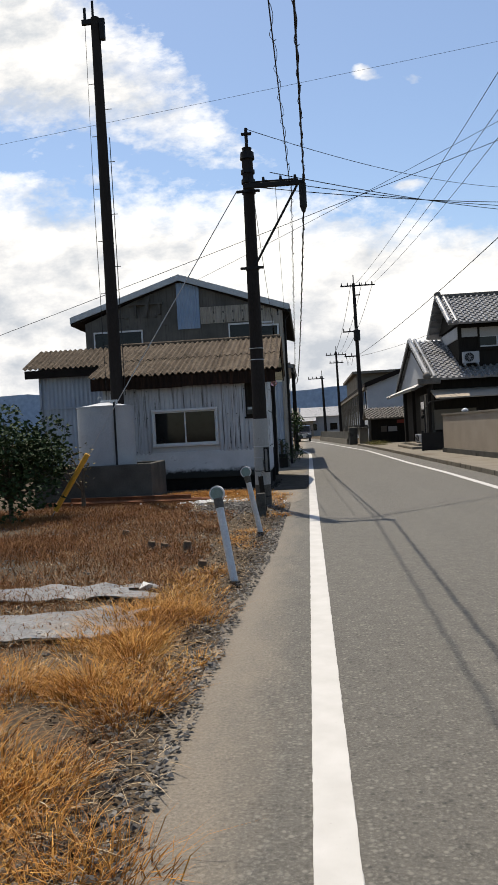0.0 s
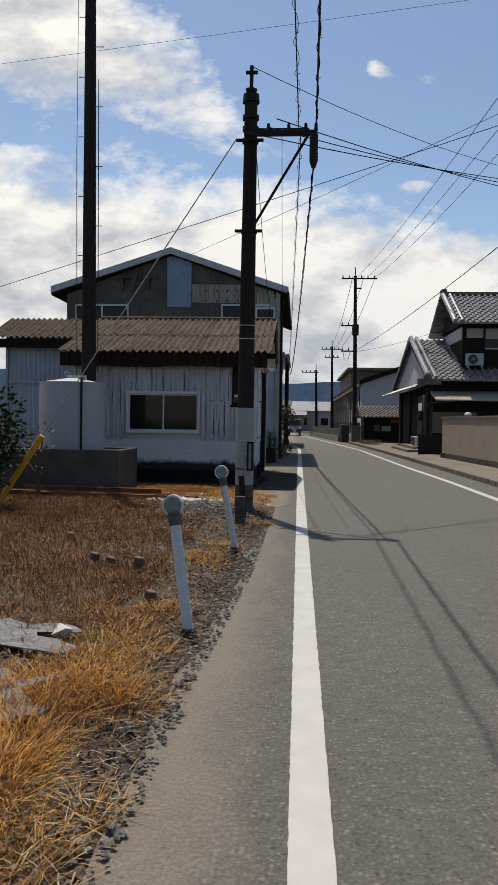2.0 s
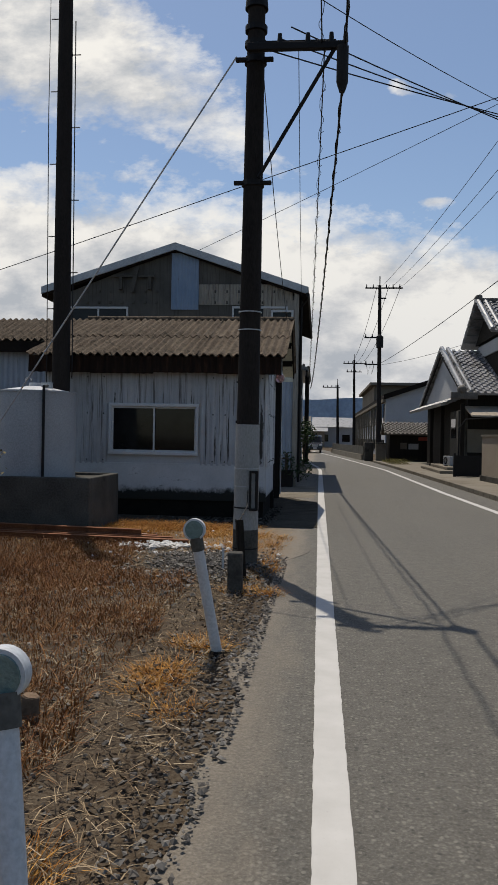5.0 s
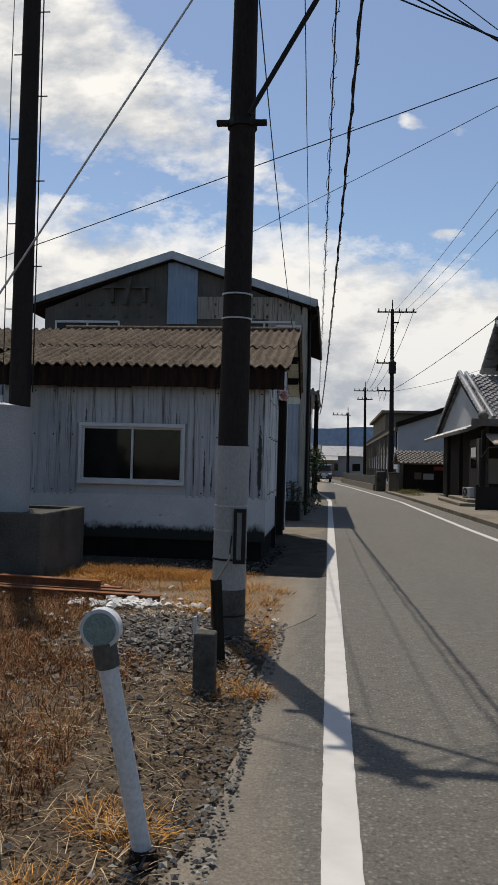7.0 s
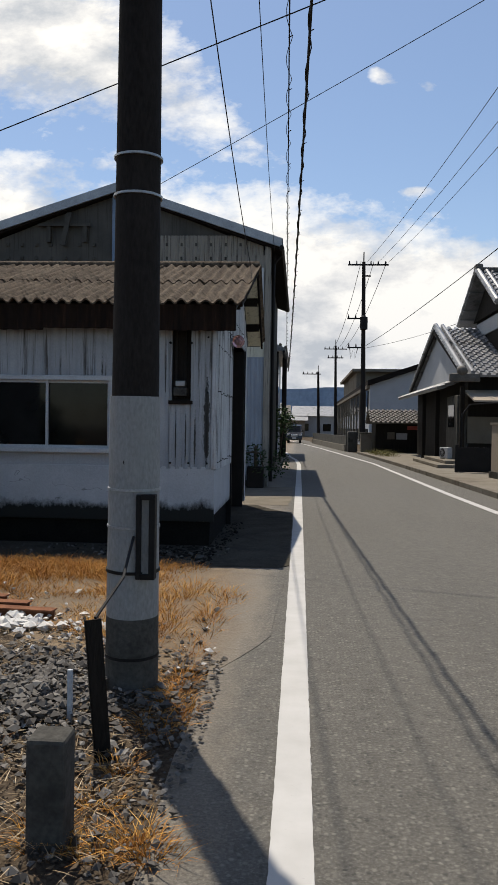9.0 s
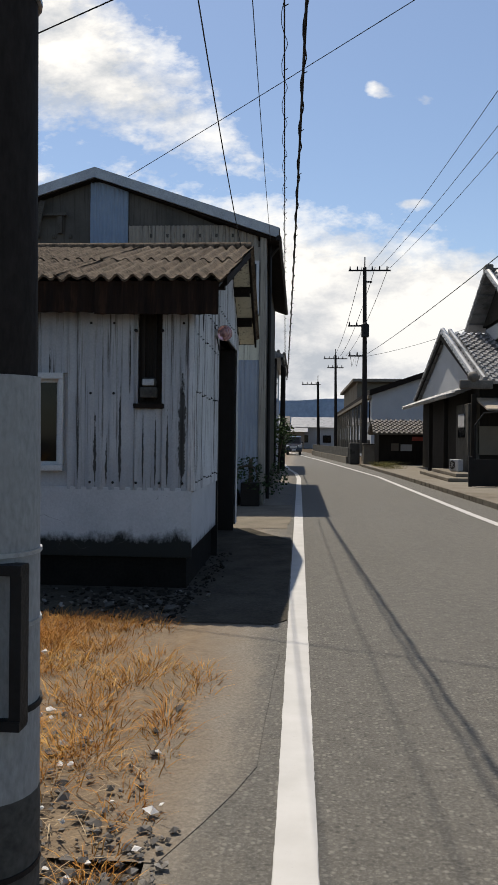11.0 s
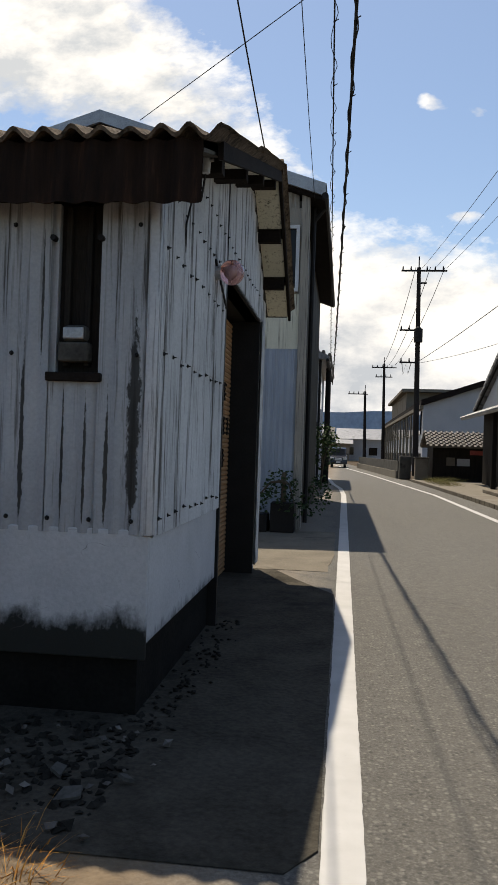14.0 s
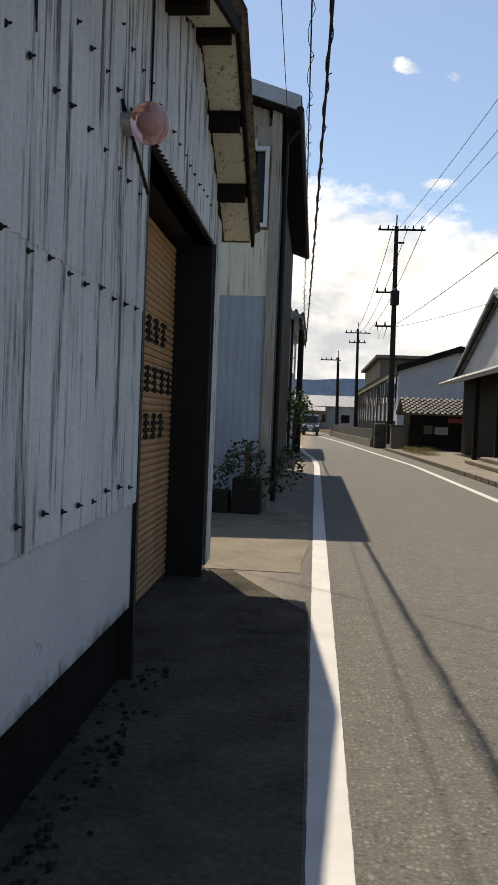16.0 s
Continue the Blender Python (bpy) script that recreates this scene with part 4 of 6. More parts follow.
# ---- next house on the same side, fence and hedge ----
h2 = thing("neighbour_house", (-3, 44, 0), "pale two-storey house with a grey tiled roof", "house")
child("wall", Solid().box(-7, 41.5, 0, -1.05, 50, 5.0), WHITEWALL, h2)
child("roof", Solid().prism([(-7.5, 4.9), (-0.62, 4.9), (-0.62, 5.02), (-4, 6.5), (-7.5, 5.02)], "y", 41.0, 50.5), TILE, h2)
for i in range(14):
    child("roof_roll", Solid().tube((-0.62 - i * 0.24, 40.97, 5.06 + i * 0.105), (-0.62 - i * 0.24, 50.5, 5.06 + i * 0.105), 0.07, 0.07, 7), TILE_D, h2, "", True)
child("downpipe", Solid().tube((-0.98, 41.4, 4.9), (-0.98, 41.4, 0), 0.05, 0.05, 8).tube((-0.7, 40.9, 4.85), (-0.7, 50, 4.85), 0.06, 0.06, 8), BLACK, h2, "", True)
child("window", Solid().box(-1.05, 43, 3.1, -0.98, 44.6, 4.2), GLASS, h2)
child("window", Solid().box(-2.2, 41.44, 3.0, -1.4, 41.5, 4.0), GLASS, h2)
fence = thing("board_fence", (-1.2, 36, 0), "old dark plank fence with a rail beside the road", "fence")
for i in range(16):
    y = 35.0 + i * 0.35
    child("plank", Solid().bbox(-1.06, y, 0.05, -1.02, y + 0.33, 2.3 + 0.04 * (i % 3), 0.006), DARKWOOD, fence)
child("front_board", Solid().box(-2.6, 34.9, 0.05, -1.02, 34.96, 2.35), DARKWOOD, fence)
child("rail", Solid().bbox(-1.12, 34.85, 2.3, -0.98, 40.7, 2.42, 0.01), DARKWOOD, fence)


def leaf_cloud(blobs, count, size, seed):
    """Many single leaves in loose clumps, folded along their middle."""
    rng = random.Random(seed)
    s = Solid()
    for c, r in blobs:
        for _ in range(int(count * r * r)):
            d = Vector((rng.gauss(0, 1), rng.gauss(0, 1), rng.gauss(0, 1))).normalized() * r * (0.45 + 0.6 * rng.random() ** 0.5)
            p = Vector(c) + Vector((d.x, d.y, d.z * 0.85))
            if p.z < 0.03:
                continue
            q = Euler((rng.uniform(-1, 1), rng.uniform(-1, 1), rng.uniform(0, 6.28))).to_matrix()
            k = size * rng.uniform(0.6, 1.3)
            s.add([p + q @ Vector(v) for v in ((0, 0, 0), (k * 0.42, k * 0.45, k * 0.13), (0, k, -k * 0.05), (-k * 0.42, k * 0.45, k * 0.13))], [(0, 1, 2), (0, 2, 3)])
    return s


def shrub(name, base, blobs, count, size, mat, seed, label, category):
    t = thing(name, base, label, category)
    tr = Solid()
    tr.tube(base, (base[0], base[1], base[2] + 0.5), 0.05, 0.035, 8)
    for c, r in blobs:
        mid = Vector((base[0], base[1], base[2] + 0.4)).lerp(Vector(c), 0.5) + Vector((0, 0, 0.1))
        tr.tube((base[0], base[1], base[2] + 0.35), mid, 0.03, 0.02, 6).tube(mid, c, 0.02, 0.008, 6)
    child("trunk", tr, BARK, t)
    child("crown", leaf_cloud(blobs, count, size, seed), mat, t)
    return t


shrub("hedge_bush", (-0.75, 39.2, 0), [((-0.7, 39.0, 1.9), 0.45), ((-0.55, 39.6, 1.6), 0.5), ((-0.75, 40.1, 2.0), 0.45), ((-0.6, 38.6, 1.5), 0.35), ((-0.7, 39.3, 1.0), 0.4)], 900, 0.1, HEDGE, 11, "bright green roadside hedge bush", "bush")
shrub("potted_weeds", (-0.85, 30.5, 0), [((-0.6, 27.0, 0.3), 0.35), ((-0.6, 28.5, 0.35), 0.4), ((-0.65, 30.5, 0.4), 0.45), ((-0.65, 32.5, 0.35), 0.4)], 500, 0.08, HEDGE, 12, "low green weeds along the works wall", "weeds")
shrub("planter_shrub", (-0.95, 24.17, 0.5), [((-1.0, 24.1, 0.8), 0.3), ((-1.4, 24.0, 0.55), 0.28), ((-0.75, 23.9, 0.5), 0.25)], 1500, 0.07, LEAF, 14, "dark green shrub in a planter by the works wall", "shrub")
# citrus tree at the edge of the lot
rng = random.Random(3)
blobs = [((-5.3 + rng.uniform(-0.95, 0.75), 9.3 + rng.uniform(-0.7, 0.7), 0.35 + 1.35 * rng.random()), rng.uniform(0.3, 0.48)) for _ in range(30)]
blobs += [((-4.62, 9.3, 0.9), 0.28), ((-4.5, 9.5, 1.15), 0.2), ((-4.55, 9.0, 0.5), 0.3), ((-5.3, 9.2, 1.85), 0.35)]
shrub("citrus_tree", (-5.3, 9.3, 0), blobs, 1300, 0.085, LEAF, 5, "dense dark green citrus tree at the lot's edge", "tree")
shrub("dry_shrub", (-4.6, 11.4, 0), [((-4.7, 11.3, 0.7), 0.35), ((-4.55, 11.5, 1.05), 0.3), ((-4.9, 11.6, 1.15), 0.3), ((-5.2, 11.5, 0.8), 0.4)], 260, 0.07, blade_mat("dry_leaf", (0.0, (0.07, 0.05, 0.025)), (0.6, (0.14, 0.11, 0.05)), (1.0, (0.2, 0.17, 0.09))), 6, "half-dry brownish shrub beside the basin", "shrub")

# ---- basin, tank, poles ----
basin = thing("concrete_basin", (-4.6, 12.9, 0), "grey concrete basin that carries the tank", "basin")
for q in ((-5.85, 12.05, -0.05, -3.30, 12.17, 0.82), (-5.85, 13.58, -0.05, -3.30, 13.7, 0.82), (-5.85, 12.17, -0.05, -5.73, 13.58, 0.82), (-3.42, 12.17, -0.05, -3.30, 13.58, 0.82)):
    child("side_wall", Solid().bbox(*q, 0.015), CONC_D, basin)
child("deck", Solid().box(-5.73, 12.17, 0.0, -3.42, 13.58, 0.78), CONC_D, basin)
tank = thing("water_tank", (-4.42, 12.85, 0.78), "grey cylindrical water tank with a conical lid on a basin", "tank")
child("shell", Solid().tube((-4.42, 12.85, 0.78), (-4.42, 12.85, 2.09), 0.625, 0.625, 40).tube((-4.42, 12.85, 2.07), (-4.42, 12.85, 2.10), 0.64, 0.64, 40), TANKM, tank, "", True)
child("lid", Solid().tube((-4.42, 12.85, 2.10), (-4.42, 12.85, 2.19), 0.60, 0.1, 32).tube((-4.42, 12.85, 2.17), (-4.42, 12.85, 2.24), 0.1, 0.1, 16), ALU, tank, "", True)
child("hatch", Solid().tube((-4.2, 12.75, 2.12), (-4.2, 12.75, 2.24), 0.09, 0.09, 14), STEEL, tank)
child("lifting_ring", Solid().line([(-4.55, 12.8, 2.17), (-4.57, 12.8, 2.29), (-4.52, 12.8, 2.33), (-4.47, 12.8, 2.29), (-4.49, 12.8, 2.17)], 0.012, 6), STEEL, tank)
child("pipe", Solid().tube((-4.08, 12.28, 0.8), (-4.08, 12.28, 2.15), 0.022, 0.022, 8).tube((-4.08, 12.28, 2.15), (-4.14, 12.6, 2.18), 0.022, 0.022, 8), BLACK, tank)
child("embossed_bars", Solid().box(-4.55, 12.222, 1.55, -4.3, 12.236, 1.57).box(-4.6, 12.235, 1.3, -4.25, 12.245, 1.315), STEEL, tank)

LP = (-4.44, 14.12)
lp = thing("utility_pole", (*LP, 0), "tall dark utility pole behind the water tank", "pole")
child("shaft", Solid().tube((*LP, -0.2), (LP[0] - 0.03, LP[1], 11.35), 0.165, 0.105, 20), POLE, lp, "", True)
child("cap_bracket", Solid().bbox(LP[0] - 0.35, LP[1] - 0.06, 11.2, LP[0] + 0.2, LP[1] + 0.02, 11.32, 0.01).box(LP[0] - 0.3, LP[1] - 0.04, 11.32, LP[0] - 0.24, LP[1], 11.6).box(LP[0] - 0.1, LP[1] - 0.04, 11.32, LP[0] - 0.05, LP[1], 11.75).bbox(LP[0] + 0.08, LP[1] - 0.1, 10.8, LP[0] + 0.2, LP[1] + 0.02, 11.2, 0.02), BLACK, lp)
for i in range(11):
    z = 3.6 + i * 0.62
    sd = 1 if i % 2 else -1
    child("climbing_step", Solid().tube((LP[0] + sd * 0.1, LP[1] - 0.02, z), (LP[0] + sd * 0.26, LP[1] - 0.02, z), 0.009, 0.009, 6), BLACK, lp)
child("wire_down", Solid().line([(LP[0] - 0.28, LP[1], 11.2), (LP[0] - 0.3, LP[1], 7), (LP[0] - 0.26, LP[1], 2.0)], 0.008, 5).line([(LP[0] + 0.17, LP[1] - 0.05, 8.5), (LP[0] + 0.2, LP[1] - 0.05, 2.4)], 0.01, 5), CABLE, lp)
guy = thing("guy_wire", (-4.85, 9.9, 0), "steel guy wire with a yellow plastic guard", "guy wire")
ga, gb = Vector((-4.75, 9.85, 0.0)), Vector((-0.98, 9.55, 5.62))
child("wire", Solid().line([ga, gb], 0.009, 6), STEEL, guy)
child("guard", Solid().tube(ga.lerp(gb, 0.02), ga.lerp(gb, 0.2), 0.05, 0.05, 12), YELLOW, guy, "yellow plastic guard", True)

NP = Vector((-0.815, 9.82, 0))
npole = thing("utility_pole", NP, "dark roadside utility pole with a pale grey sleeve at its foot", "pole")


def np_at(z):
    return Vector((NP.x + 0.006 * z, NP.y - 0.022 * z, z))


child("shaft", Solid().tube(np_at(-0.2), np_at(6.3), 0.137, 0.095, 24), POLE, npole, "", True)
child("sleeve", Solid().tube(np_at(0.42), np_at(1.6), 0.141, 0.134, 24), SLEEVE, npole, "pale grey painted sleeve", True)
child("foot_collar", Solid().tube(np_at(-0.1), np_at(0.42), 0.144, 0.142, 24), CONC_D, npole, "", True)
for z in (0.9, 1.1, 2.65, 2.85):
    child("strap", Solid().tube(np_at(z), np_at(z + 0.012), 0.143 if z < 2 else 0.13, None, 24), STEEL, npole, "", True)
for z in (0.2, 0.66):
    child("strap", Solid().tube(np_at(z), np_at(z + 0.016), 0.147, None, 24), BLACK, npole, "", True)
slot = child("cable_guard", Solid().bbox(-0.765, 9.64, 0.64, -0.742, 9.70, 1.08, 0.003).bbox(-0.70, 9.655, 0.64, -0.668, 9.72, 1.08, 0.003).box(-0.765, 9.65, 1.055, -0.668, 9.71, 1.083).box(-0.765, 9.65, 0.638, -0.668, 9.71, 0.665), BLACK, npole, "black cable guard frame")
child("guard_plate", Solid().box(-0.742, 9.68, 0.665, -0.70, 9.70, 1.055), SLEEVE, slot)
child("bolt", Solid().tube((-0.83, 9.66, 1.25), (-0.83, 9.675, 1.25), 0.012, 0.012, 10), BLACK, npole)
for z in (4.25, 5.6, 5.78, 5.95):
    cl = Solid().tube(np_at(z), np_at(z + 0.06), 0.125, None, 16)
    if z < 5.7:
        cl.bbox(-1.0, 9.78 - 0.024 * z - 0.03, z + 0.01, -0.58, 9.78 - 0.024 * z + 0.03, z + 0.05, 0.008)
    child("clamp", cl, BLACK, npole)
child("top_insulator", Solid().tube(np_at(6.2), np_at(6.32), 0.13, 0.12, 16).tube(np_at(6.32), np_at(6.4), 0.07, 0.09, 16).tube(np_at(6.4), np_at(6.75), 0.03, 0.03, 8).bbox(-0.86, 9.62, 6.62, -0.68, 9.68, 6.66, 0.006), BLACK, npole, "", True)
child("side_arm", Solid().bbox(-0.85, 9.36, 5.60, 0.22, 9.43, 5.68, 0.008).bbox(-0.75, 9.45, 5.71, 0.1, 9.49, 5.74, 0.008), BLACK, npole)
child("brace", Solid().tube((-0.72, 9.6, 4.32), (0.08, 9.4, 5.6), 0.022, 0.022, 8), BLACK, npole)
for x in (-0.5, -0.2, 0.05, 0.2):
    child("insulator", Solid().tube((x, 9.4, 5.68), (x, 9.4, 5.78), 0.03, 0.022, 10), BLACK, npole)
child("cable_joint", Solid().tube((0.17, 9.3, 5.2), (0.17, 9.3, 5.58), 0.062, 0.062, 14).tube((0.17, 9.3, 5.1), (0.17, 9.3, 5.2), 0.03, 0.062, 14), CABLE, npole, "black cable joint sleeve", True)


def sagged(a, b, sag, n=14):
    a, b = Vector(a), Vector(b)
    return [a.lerp(b, i / n) - Vector((0, 0, sag * 4 * (i / n) * (1 - i / n))) for i in range(n + 1)]


def cable(a, b, sag, r, label, twist=0.0):
    s = Solid()
    pts = sagged(a, b, sag, 26)
    s.line(pts, r, 5)
    t = tagged(part("overhead_cable", s, CABLE), label, "cable")
    if twist:
        big = sagged(a, b, sag, 300)
        w2 = Solid()
        w2.line([p + Vector((math.cos(i * 0.9) * twist, 0, math.sin(i * 0.9) * twist)) for i, p in enumerate(big)], r * 0.45, 4)
        part("lashing_wire", w2, CABLE, t)
        nb = Solid()
        for i in range(8, 300, 9):
            nb.tube(big[i] + Vector((-0.01, 0, 0)), big[i] + Vector((0.036, 0, 0.025)), 0.006, 0.004, 5)
        part("cable_tie", nb, CABLE, t)
    return t


P3 = (-0.72, 44.5, 5.3)
cable((0.2, 9.4, 5.62), (-0.2, -26, 5.7), 0.35, 0.013, "thick black overhead cable along the road", 0.02)
cable((-0.05, 9.4, 5.66), (-0.42, -26, 5.8), 0.3, 0.008, "thin lashed overhead cable along the road", 0.03)
cable((0.17, 9.3, 5.12), (-0.55, 44.4, 4.2), 0.75, 0.013, "thick black overhead cable along the road", 0.02)
cable((-0.02, 9.4, 5.64), (-0.62, 44.4, 4.5), 0.45, 0.008, "thin lashed overhead cable along the road", 0.03)
for dz in (0.0, 0.12, -0.12):
    cable((-0.5 + dz, 9.42, 5.74 + dz), (12.0, 22 + 14 * dz, 8.0 + dz), 0.3, 0.008, "thin overhead cable across the road")
cable((-0.75, 9.6, 6.7), (10, 24, 9.4), 0.5, 0.006, "thin overhead wire across the road")
cable((-14, 19.1, 3.3), (12, 12.0, 9.5), 0.1, 0.008, "long overhead cable across road and lot")
cable((-3.67, 24.22, 7.03), (12.0, 12.08, 10.99), 0.1, 0.007, "thin overhead cable above the works building")
cable((-0.7, 9.6, 5.6), (-0.75, 18.9, 3.95), 0.25, 0.006, "thin drooping wire to the shed gable")
cable((-0.3, 9.5, 5.7), (-0.6, 24.5, 5.7), 0.3, 0.005, "thin wire to the works building")
cable((-14, 10.5, 6.2), (12, 10.7, 9.35), 0.05, 0.003, "thin high overhead wire")
for dx, dz in ((0.0, 0.0), (0.8, 0.0), (1.5, -0.1)):
    cable((4.6 + dx, 61.3, 13.15), (7.2 + dx, -6, 12.2 + dz), 1.0, 0.012, "high power line over the far side of the road")
cable((4.5, 61.2, 7.2), (8.6, -4, 9.0), 0.7, 0.016, "thick telephone cable over the far side of the road")
cable((4.5, 61.2, 7.1), (13.5, 38.4, 9.0), 0.6, 0.012, "service cable to the old house")
p3 = thing("utility_pole", (-0.72, 44.5, 0), "slim dark utility pole beside the neighbour house", "pole")
child("shaft", Solid().tube((-0.72, 44.5, -0.1), (-0.72, 44.5, 5.4), 0.13, 0.11, 12), POLE, p3, "", True)

# ---- across the road: garden wall, old tiled house, store, white works ----


def quad_wall(a, b, z0, z1, th):
    """A wall between two plan points, given a thickness to its right."""
    a, b = Vector((*a, 0)), Vector((*b, 0))
    n = Vector(((b - a).y, -(b - a).x, 0)).normalized() * th
    p = [a, b, b + n, a + n]
    return Solid().add([(q.x, q.y, z0) for q in p] + [(q.x, q.y, z1) for q in p], ((3, 2, 1, 0), (4, 5, 6, 7), (0, 1, 5, 4), (1, 2, 6, 5), (2, 3, 7, 6), (3, 0, 4, 7)))


gw = thing("garden_wall", (5.9, 22, 0), "beige rendered garden wall with a coping, beside the pavement", "wall")
child("wall", quad_wall((6.9, 8), (5.55, 28.3), 0.05, 1.6, 0.16), BEIGE, gw)
child("coping", quad_wall((6.86, 8), (5.51, 28.34), 1.6, 1.67, 0.24), CONC, gw)
child("foot", quad_wall((6.84, 8), (5.49, 28.32), 0.05, 0.28, 0.08), CONC_D, gw)
sd = thing("small_dome", (6.35, 27, 1.67), "small white post cap on the garden wall", "post cap")
child("cap", Solid().ball((5.85, 25.2, 1.72), 0.13, 12, 6, (1, 1, 0.7)), WHITEPOST, sd, "", True)
gate = thing("low_gate", (5.4, 30.4, 0.1), "low black metal gate beside the pavement", "gate")
child("panel", quad_wall((5.05, 30.7), (6.6, 30.3), 0.12, 0.9, 0.05), BLACK, gate)
child("post", Solid().bbox(5.0, 30.65, 0.1, 5.1, 30.75, 0.98, 0.01), BLACK, gate)
child("arch_rail", Solid().line([(5.2, 30.8, 0.1), (5.2, 30.8, 1.9), (5.45, 30.8, 2.25), (6.6, 30.8, 2.35)], 0.03, 6), BLACK, gate)


def tile_slope(p, u, w, rolls, courses, mat, r=0.075):
    """A roof slope: base sheet, rolls of round tiles down the slope (u across, w up), and stepped courses."""
    p, u, w = Vector(p), Vector(u), Vector(w)
    n = u.cross(w).normalized()
    if n.z < 0:
        n = -n
    s = Solid()
    for j in range(courses):
        a = p + w * (j / courses)
        b = p + w * ((j + 1) / courses)
        q = [a + n * 0.05, a + u + n * 0.05, b + u, b]
        s.add([*q, *[c - n * 0.09 for c in q]], ((0, 1, 2, 3), (7, 6, 5, 4), (0, 4, 5, 1), (1, 5, 6, 2), (2, 6, 7, 3), (3, 7, 4, 0)))
    for i in range(rolls + 1):
        a = p + u * (i / rolls)
        for j in range(courses):
            s.tube(a + w * (j / courses) + n * 0.07, a + w * ((j + 1) / courses) + n * 0.025, r, r * 0.8, 7)
    return s


oh = thing("old_house", (8, 38, 0.1), "old dark timber house with grey tiled roofs and a pale gable", "house")
AX, AY, AZ = 6.0, 41.0, 5.95
FE, BE, EZ = 34.6, 48.4, 3.42
child("ground_storey", Solid().box(6.35, 35.4, 0.0, 14, 47.8, 3.5), DARKWOOD, oh, "dark board walls")
child("gable", Solid().prism([(35.4, 3.45), (47.6, 3.45), (AY, 5.75)], "x", 6.2, 6.35), WHITEWALL, oh, "pale plaster gable")
child("bargeboard", Solid().prism([(34.7, 3.35), (34.7, 3.62), (AY, 5.98), (48.3, 3.62), (48.3, 3.35), (AY, 5.68)], "x", 5.98, 6.06), DARKWOOD, oh)
child("lower_roof", tile_slope((AX, FE, EZ), (8, 0, 0), (0, AY - FE, AZ - EZ), 26, 14, TILE), TILE, oh, "", True)
child("lower_roof_back", tile_slope((AX, BE, EZ), (8, 0, 0), (0, AY - BE, AZ - EZ), 12, 8, TILE), TILE, oh, "", True)
child("verge_roll", Solid().tube((AX + 0.05, FE, EZ + 0.12), (AX + 0.05, AY, AZ + 0.14), 0.11, 0.11, 8).tube((AX + 0.05, BE, EZ + 0.12), (AX + 0.05, AY, AZ + 0.14), 0.11, 0.11, 8).tube((AX + 0.35, FE, EZ + 0.12), (AX + 0.35, AY, AZ + 0.12), 0.09, 0.09, 8), TILE, oh, "", True)
child("pent_roof", tile_slope((5.35, 36.2, 3.02), (0, 11.8, 0), (0.95, 0, 0.38), 40, 3, TILE, 0.06), TILE, oh, "bright tiled pent roof", True)
child("eaves_end", Solid().bbox(5.5, FE - 0.1, 3.2, 6.6, FE + 0.1, 3.5, 0.04).ball((5.95, FE, 3.6), 0.2, 10, 6), TILE_D, oh, "", True)
child("upper_storey", Solid().box(7.9, 36.1, 3.4, 14, 41.2, 6.4), DARKWOOD, oh)
child("plaster_band", Solid().box(7.88, 36.04, 5.55, 14, 36.1, 6.0).box(7.84, 36.3, 5.5, 7.9, 41, 6.1), WHITEWALL, oh)
child("timber", Solid().box(7.82, 36.0, 3.5, 8.0, 36.1, 6.3).box(8.8, 36.0, 3.5, 8.9, 36.04, 6.3).box(7.9, 35.98, 4.85, 14, 36.04, 4.95).box(7.9, 35.98, 6.0, 14, 36.1, 6.15), DARKWOOD, oh)
uw = child("window", Solid().box(8.9, 35.96, 5.0, 10.6, 36.04, 5.06).box(8.9, 35.96, 5.5, 10.6, 36.04, 5.55).box(9.7, 35.96, 5.06, 9.76, 36.04, 5.5), ALU, oh)
child("pane", Solid().box(8.9, 36.0, 5.06, 9.7, 36.03, 5.5), GLASS, uw)
child("pane", Solid().box(9.76, 36.0, 5.06, 10.6, 36.03, 5.5), SHEET_B, uw)
child("upper_roof", tile_slope((7.2, 34.95, 6.12), (8.5, 0, 0), (0, 3.45, 1.85), 28, 9, TILE), TILE, oh, "", True)
child("upper_roof_back", tile_slope((7.2, 41.85, 6.12), (8.5, 0, 0), (0, -3.45, 1.85), 12, 6, TILE), TILE, oh, "", True)
child("upper_gable", Solid().prism([(35.6, 6.2), (41.2, 6.2), (38.4, 7.75)], "x", 7.75, 7.85), DARKWOOD, oh)
child("ridge", Solid().bbox(7.25, 38.22, 7.92, 14.8, 38.58, 8.12, 0.05).bbox(7.15, 38.15, 7.95, 7.45, 38.65, 8.25, 0.06), TILE_D, oh)
child("upper_verge", Solid().tube((7.25, 34.95, 6.22), (7.25, 38.4, 8.08), 0.11, 0.11, 8).tube((7.25, 41.85, 6.22), (7.25, 38.4, 8.08), 0.11, 0.11, 8).tube((7.6, 34.95, 6.22), (7.6, 38.4, 8.05), 0.09, 0.09, 8), TILE, oh, "", True)
child("plaster_bay", Solid().bbox(5.95, 35.3, 0.3, 6.36, 37.4, 2.75, 0.03), CONC_D, oh, "grey plaster bay")
child("bay_window", Solid().box(5.92, 35.8, 1.55, 5.96, 36.9, 2.4), GLASS, oh)
for x, y in ((6.0, 35.0), (5.7, 38.5), (5.7, 42.0)):
    child("porch_post", Solid().bbox(x, y, 0.1, x + 0.17, y + 0.17, 3.05, 0.02), DARKWOOD, oh)
child("pale_panel", Solid().box(6.3, 35.3, 0.95, 8.4, 35.36, 1.95), CONC, oh)
